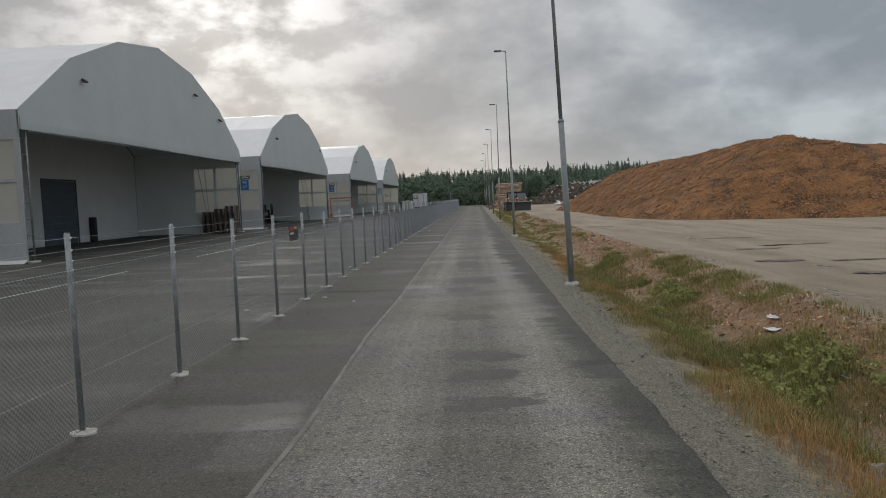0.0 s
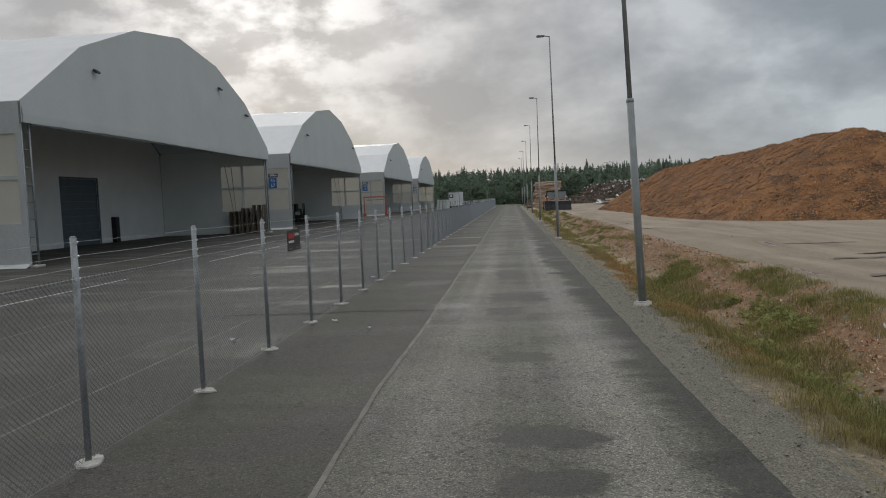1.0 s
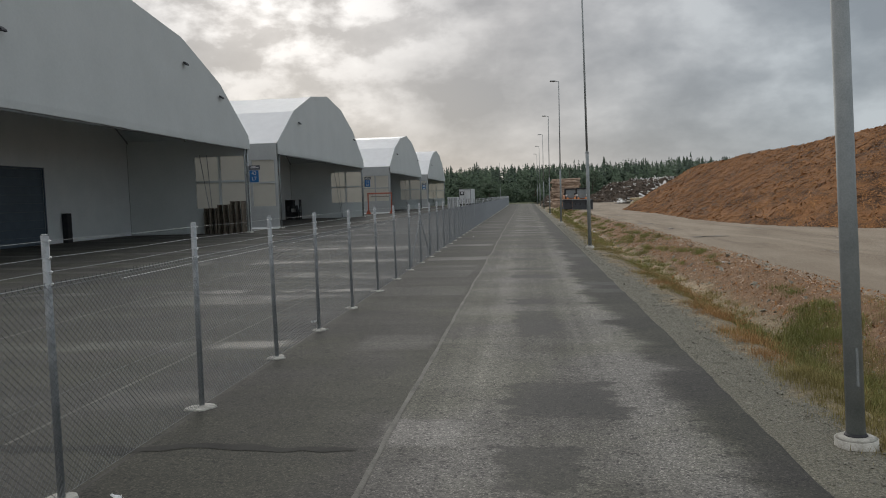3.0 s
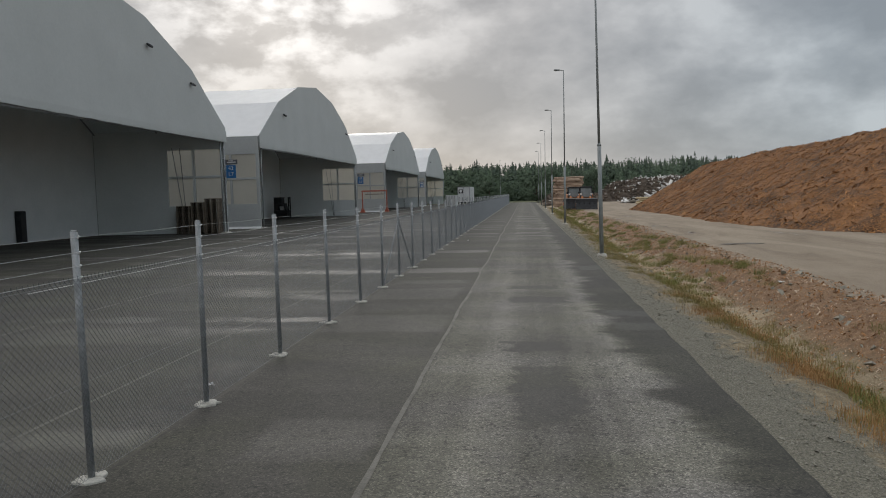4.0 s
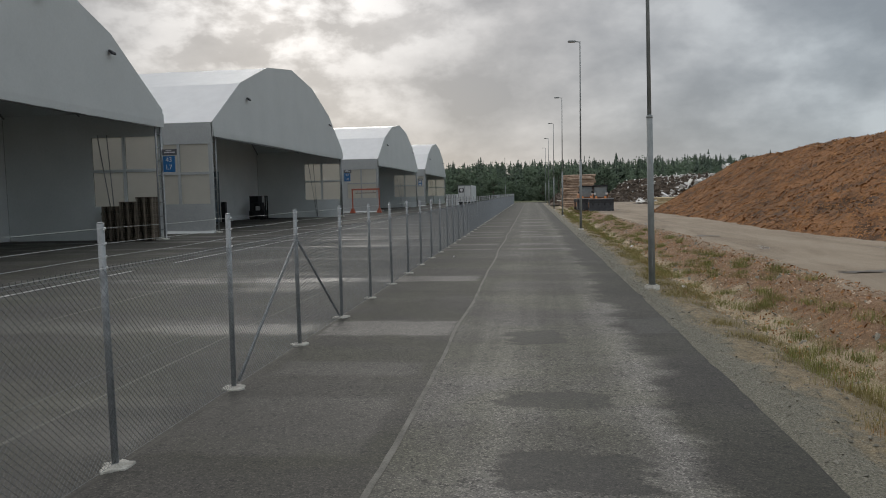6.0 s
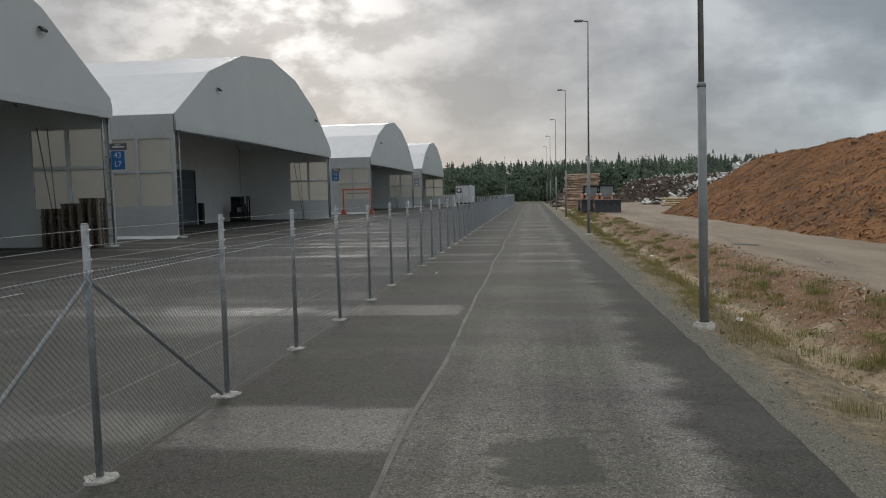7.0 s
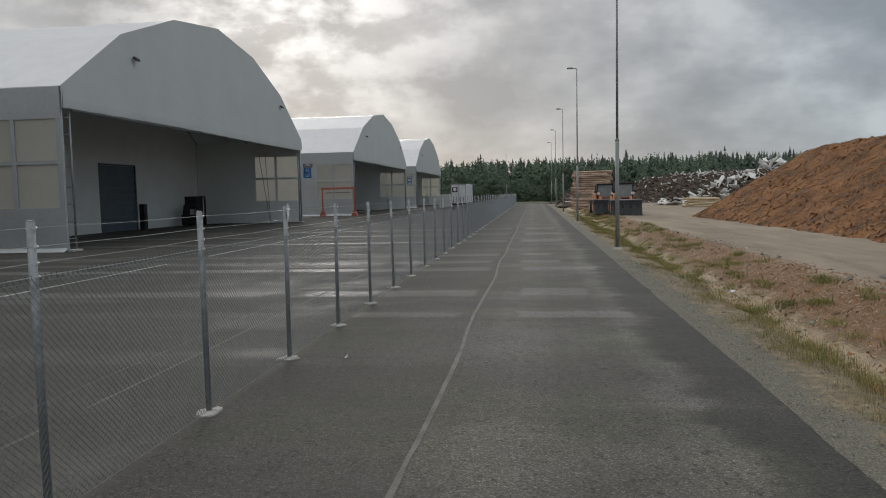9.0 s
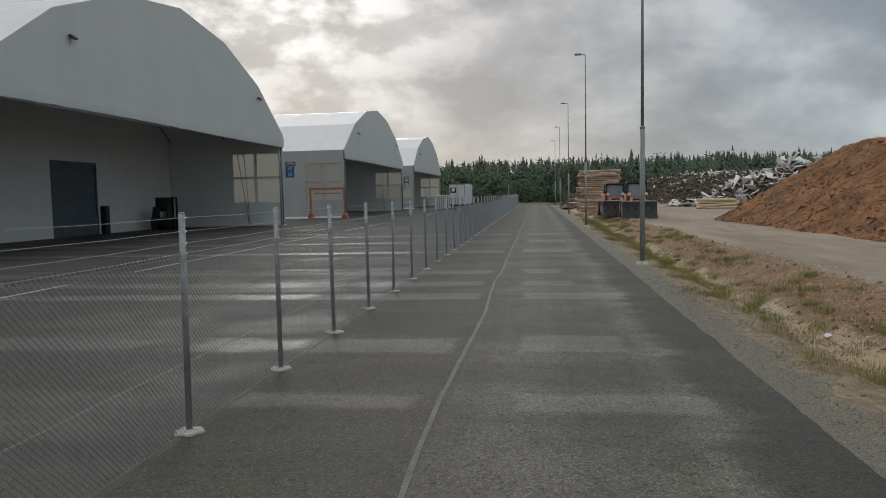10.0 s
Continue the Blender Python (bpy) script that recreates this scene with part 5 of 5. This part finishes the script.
def forklift(x, y):
    f_ = thing("forklift", "dark forklift parked in the open hall", "forklift", at=(x, y, 0), turn=90)
    bm = bmesh.new()
    box(bm, -0.6, 0.6, 0.3, 2.3, 0.25, 1.15)
    part("body", bevel(bm, 0.08, 2), IRON, f_)
    bm = bmesh.new()
    prism(bm, [(0.5, 1.1), (0.7, 2.15), (2.0, 2.15), (2.15, 1.1), (2.05, 1.1), (1.92, 2.05), (0.78, 2.05), (0.6, 1.1)], "x", -0.55, 0.55)
    part("overhead_guard", bm, BLACK, f_)
    bm = bmesh.new()
    for s in (-0.35, 0.35):
        box(bm, s - 0.06, s + 0.06, 0.08, 0.22, 0.1, 3.0)
    box(bm, -0.41, 0.41, 0.1, 0.2, 2.85, 3.0)
    part("mast", bm, IRON, f_)
    for s in (-0.3, 0.3):
        bm = bmesh.new()
        box(bm, s - 0.06, s + 0.06, -1.1, 0.08, 0.06, 0.11)
        part("fork", bm, IRON, f_)
    for sx in (-0.55, 0.55):
        for yy in (0.6, 1.9):
            bm = bmesh.new()
            rod(bm, (sx - 0.12, yy, 0.3), (sx + 0.12, yy, 0.3), 0.3, n=14)
            part("wheel", bm, TYRE, f_)
    bm = bmesh.new()
    box(bm, -0.3, 0.3, 1.1, 1.5, 1.15, 1.7)
    part("seat", bevel(bm, 0.06, 2), TRAILER, f_, "pale seat")


forklift(-33.6, 121.8)
b_ = thing("waste_bin", "dark tall waste bin at the hall wall", "bin", at=(-36.2, 124.6, 0))
bm = bmesh.new()
box(bm, -0.6, 0.6, -0.7, 0.7, 0, 2.9)
part("bin_body", bevel(bm, 0.06, 2), IRON, b_)
bm = bmesh.new()
box(bm, -0.65, 0.65, -0.75, 0.75, 2.9, 3.0)
part("bin_lid", bm, BLACK, b_)

# ---- loose cover: stones, flakes and weeds ----
rng = np.random.default_rng(4)


def scatter(name, pts, sizes, shape, faces, material, label, category, flat=0.6, parent=None, slope=None):
    """Many small turned copies of one rough shape, joined."""
    n, k = len(pts), len(shape)
    a = rng.uniform(0, 2 * np.pi, n)
    tilt = rng.normal(0, flat, (n, 2))
    if slope is not None:
        tilt = tilt + np.array(slope)
    base = np.array(shape)
    sc = sizes[:, None] * rng.uniform(0.6, 1.4, (n, 3))
    p_ = base[None] * sc[:, None, :]
    ca, sa = np.cos(a)[:, None], np.sin(a)[:, None]
    x, y, z = p_[..., 0] * ca - p_[..., 1] * sa, p_[..., 0] * sa + p_[..., 1] * ca, p_[..., 2]
    z = z + x * tilt[:, :1] + y * tilt[:, 1:]
    v = np.stack([x, y, z], -1) + np.array(pts)[:, None, :]
    f = (np.array(faces)[None] + (np.arange(n) * k)[:, None, None]).reshape(-1, len(faces[0]))
    raw(name, v.reshape(-1, 3).tolist(), f.tolist(), material, label, category, "stuff", parent)


LUMP = [(1, 0, 0), (-1, 0.1, 0), (0.1, 0.9, 0.1), (-0.1, -0.9, -0.1), (0.1, 0.1, 0.7), (0, 0, -0.6)]
LUMP_F = [(0, 2, 4), (2, 1, 4), (1, 3, 4), (3, 0, 4), (2, 0, 5), (1, 2, 5), (3, 1, 5), (0, 3, 5)]
FLAKE = [(-1, -0.35, 0), (1, -0.25, 0.08), (0.9, 0.35, 0.0), (-0.9, 0.3, 0.1), (0, 0, 0.22)]
FLAKE_F = [(0, 1, 4), (1, 2, 4), (2, 3, 4), (3, 0, 4)]


def spots(n, x0, x1, y0, y1, near=1.0, lift=0.0):
    xs = rng.uniform(x0, x1, n)
    ys = y0 + (y1 - y0) * rng.random(n) ** near
    return [(x, y, ditch(x, min(max(y, -10), 165)) + lift) for x, y in zip(xs, ys)]


p1 = [q for q in spots(42000, 2.47, 4.0, -1, 80, 1.4, 0.0) if rng.random() < (1.0 if q[0] < 3.2 else 0.4)]
scatter("shoulder_gravel", p1, rng.gamma(2.0, 0.0040, len(p1)) + 0.005, LUMP, LUMP_F, STONE, "grey crushed stone on the road shoulder", "gravel", 0.3)
p2 = spots(32000, 4.9, 7.7, 0, 75, 1.5, 0.006)
scatter("bank_flakes", p2, rng.gamma(2.5, 0.006, len(p2)) + 0.008, FLAKE, FLAKE_F, CHIP, "rust-brown bark flakes on the ditch bank", "bark")
p3 = spots(20000, 4.6, 7.6, 0, 105, 1.2, 0.008)
scatter("bank_splinters", p3, rng.gamma(2.2, 0.006, len(p3)) + 0.008, FLAKE, FLAKE_F, CHIP_PALE, "pale wood splinters on the ditch bank", "bark")
p4 = spots(2000, 4.3, 7.4, 0, 105, 1.2, 0.0)
scatter("bank_stones", p4, rng.gamma(2.0, 0.014, len(p4)) + 0.012, LUMP, LUMP_F, STONE, "grey stones in the ditch", "gravel")
hx, hy = rng.uniform(11, 33, 110000), rng.uniform(50, 122, 110000)
p5 = [(x, y, z) for x, y, z in ((x, y, pile_z(x, y) + 0.015) for x, y in zip(hx, hy)) if z > 0.2]
fall = [((pile_z(x + 0.3, y) - z) / 0.3, (pile_z(x, y + 0.3) - z) / 0.3) for x, y, z in p5]
scatter("heap_flakes", p5, rng.gamma(2.0, 0.016, len(p5)) + 0.028, FLAKE, FLAKE_F, CHIP, "coarse bark flakes lying on the heap", "bark", 0.45, None, fall)


def tufts(name, pts, material, label, h0, h1, blades, spread=0.10, wide=0.006, lean=0.35):
    n = len(pts) * blades
    root = np.repeat(np.array(pts), blades, 0)
    root[:, :2] += rng.normal(0, spread, (n, 2))
    hgt = rng.uniform(h0, h1, n) * np.repeat(rng.uniform(0.6, 1.25, len(pts)), blades)
    a = rng.uniform(0, 2 * np.pi, n)
    ln = np.abs(rng.normal(0, lean, n)) * hgt
    d = np.stack([np.cos(a), np.sin(a), np.zeros(n)], -1)
    s = np.stack([-np.sin(a), np.cos(a), np.zeros(n)], -1) * (wide * rng.uniform(0.6, 1.6, n))[:, None]
    up_ = np.array([0, 0, 1.0])
    mid = root + d * (ln * 0.35)[:, None] + up_ * (hgt * 0.6)[:, None]
    tip = root + d * ln[:, None] + up_ * hgt[:, None]
    v = np.stack([root - s, root + s, mid + s * 0.8, mid - s * 0.8, tip], 1).reshape(-1, 3)
    i = np.arange(n) * 5
    quads = np.stack([i, i + 1, i + 2, i + 3], -1).tolist()
    tris = np.stack([i + 3, i + 2, i + 4], -1).tolist()
    raw(name, v.tolist(), quads + tris, material, label, "grass", "stuff")


def clumpy(n, x0, x1, y0, y1, s, cut, seed, near=1.0):
    return [q for q in spots(n, x0, x1, y0, y1, near) if fbm(q[0], q[1], s, seed) > cut]


tufts("ditch_grass", clumpy(4200, 4.3, 6.3, 2, 34, 0.35, 0.02, 2.0) + clumpy(600, 6.6, 7.6, 2, 26, 0.4, 0.0, 5.0), GRASS_GREEN, "fresh green grass and weeds in the ditch", 0.04, 0.19, 60, 0.17, 0.0027, 0.7)
tufts("straw_grass", clumpy(3500, 3.5, 6.0, 2, 28, 0.5, -0.12, 8.0) + clumpy(1000, 3.7, 5.4, 28, 42, 0.6, 0.12, 8.0) + clumpy(2600, 3.35, 5.2, 40, 130, 0.5, 0.10, 9.0) + [q for q in spots(110, 4.0, 6.6, 40, 150) for _ in range(5)] + clumpy(500, 6.5, 7.6, 4, 30, 0.5, 0.05, 12.0), GRASS_DRY, "dry straw-coloured grass along the ditch", 0.04, 0.17, 46, 0.17, 0.0024, 0.7)
tufts("rusty_weeds", clumpy(2200, 3.6, 4.8, 2, 40, 0.7, 0.08, 15.0) + clumpy(300, 3.8, 5.2, 40, 110, 0.5, 0.15, 16.0), GRASS_RUST, "rust-red sorrel by the shoulder", 0.04, 0.18, 36, 0.16, 0.0026, 0.65)
tufts("far_weeds", [q for q in spots(380, 3.9, 6.9, 42, 150)], GRASS_GREEN, "low scattered weed clumps on the bank", 0.06, 0.24, 150, 0.16, 0.0032, 0.7)
lv, lf = [], []
rw = random.Random(3)
for q in clumpy(300, 4.6, 6.2, 5, 24, 0.4, 0.0, 22.0):
    leafy(lv, lf, q[0], q[1], q[2], rw.uniform(0.15, 0.40), rw, 0.5, 0.030, 70, 0.05)
raw("broad_weeds", lv, lf, GRASS_GREEN, "broad-leaved green weeds in the ditch", "weeds", "stuff")


def litter(x, y, w_, seed, z=None):
    """A crumpled scrap of white paper."""
    rnd = random.Random(seed)
    bm = bmesh.new()
    n = 5
    v = [[bm.verts.new(((i / (n - 1) - 0.5) * w_ + rnd.uniform(-0.02, 0.02), (k / (n - 1) - 0.5) * w_ * 0.5 + rnd.uniform(-0.02, 0.02), abs(rnd.gauss(0, 0.03)) + 0.004)) for k in range(n)] for i in range(n)]
    for i in range(n - 1):
        for k in range(n - 1):
            bm.faces.new((v[i][k], v[i + 1][k], v[i + 1][k + 1], v[i][k + 1]))
    ob = solid("paper_scrap", bm, WHITE, "crumpled white paper scrap on the ground", "litter", group="scraps of litter")
    ob.matrix_basis = pose(x, y, (ditch(x, y) if x > 2.5 else 0.0) + 0.02, 0, 0, rnd.uniform(0, 180))


def post_rag(y, seed):
    """A torn scrap of white plastic caught on a fence post's top."""
    rnd = random.Random(seed)
    bm = bmesh.new()
    rows = [[bm.verts.new((0.045 + abs(rnd.gauss(0, 0.018)), (k / 3 - 0.5) * (0.10 - 0.014 * i) + rnd.uniform(-0.012, 0.012), 0.08 - 0.055 * i + rnd.uniform(-0.012, 0.012))) for k in range(4)] for i in range(5)]
    for a_, b_ in zip(rows, rows[1:]):
        for k in range(3):
            bm.faces.new((a_[k], a_[k + 1], b_[k + 1], b_[k]))
    bm.normal_update()
    bmesh.ops.solidify(bm, geom=list(bm.faces), thickness=0.002)
    solid("plastic_rag", bm, WHITE, "torn white plastic rag caught on a fence post", "litter", at=(FX, y, 2.42))


post_rag(62.0, 5)

for k, (x, y, w_) in enumerate(((6.1, 13.9, 0.34), (6.35, 14.5, 0.28), (6.7, 17.2, 0.22), (3.7, 9.2, 0.2), (5.9, 10.5, 0.16), (4.6, 56, 0.32), (5.2, 73, 0.25), (-4.0, 20.0, 0.14), (-3.0, 18.9, 0.08), (-5.6, 17.9, 0.16), (-4.9, 29.5, 0.15), (-3.6, 62, 0.1), (6.6, 40, 0.3), (4.3, 36, 0.18))):
    litter(x, y, w_, 60 + k)


MUD = pbr("wet_dark_mud", (0.07, 0.055, 0.040), (0.15, 0.118, 0.086), 2.0, 0.40, 0.0, 0.1, 30.0, (0.35, 0.65), "World", rough2=0.7)


def mud_patch(x, y, rx, ry, seed):
    """A shallow dark puddle with a ragged shore."""
    rnd = random.Random(seed)
    bm = bmesh.new()
    c = bm.verts.new((x, y, 0))
    rim = []
    for i in range(40):
        a = 6.283 * i / 40
        q = 1 + 0.55 * fbm(math.cos(a) * 1.4 + seed, math.sin(a) * 1.4, 1.3, seed)
        rim.append(bm.verts.new((x + rx * q * math.cos(a), y + ry * q * math.sin(a), 0)))
    for i in range(40):
        bm.faces.new((c, rim[i], rim[(i + 1) % 40]))
    for vt in bm.verts:
        vt.co.z = ditch(vt.co.x, vt.co.y) + 0.02
    solid("mud_puddle", bm, MUD, "dark wet mud puddle in the dirt yard", "puddle", kind="structure")


for k, (x, y, rx, ry) in enumerate(((11.4, 28.9, 1.0, 0.22), (10.2, 23.9, 0.75, 0.4), (12.4, 23.4, 0.9, 0.16), (11.2, 19.8, 0.6, 0.22), (9.3, 53.3, 1.0, 0.3), (8.7, 70.6, 0.6, 0.3), (13.6, 30.5, 1.2, 0.14), (12.9, 36, 1.5, 0.16))):
    mud_patch(x, y, rx, ry, k + 1)


# damp joint across the apron
TAR = pbr("damp_tar_joint", (0.022, 0.020, 0.017), (0.048, 0.045, 0.038), 2.0, 0.95, 0.0, 0.1, 40.0, (0.35, 0.65), "World")


def joint(x0, x1, y, width, seed):
    v, f = [], []
    n = int((x1 - x0) / 0.12)
    for i in range(n + 1):
        x = x0 + i * 0.12
        c = y + 0.22 * fbm(x, seed, 0.5, seed) + 0.06 * fbm(x, seed, 2.4, seed)
        h = width * (0.35 + 0.9 * abs(fbm(x, seed + 3, 0.9, seed))) * min(1, (i + 1) / 5, (n + 1 - i) / 5)
        v += [(x, c - h, 0.005), (x, c + h, 0.005)]
    for i in range(n):
        f.append((2 * i, 2 * i + 2, 2 * i + 3, 2 * i + 1))
    raw("asphalt_joint", v, f, TAR, "dark damp joint across the asphalt apron", "road", "structure")


joint(-7.5, -2.0, 21.4, 0.16, 3.0)
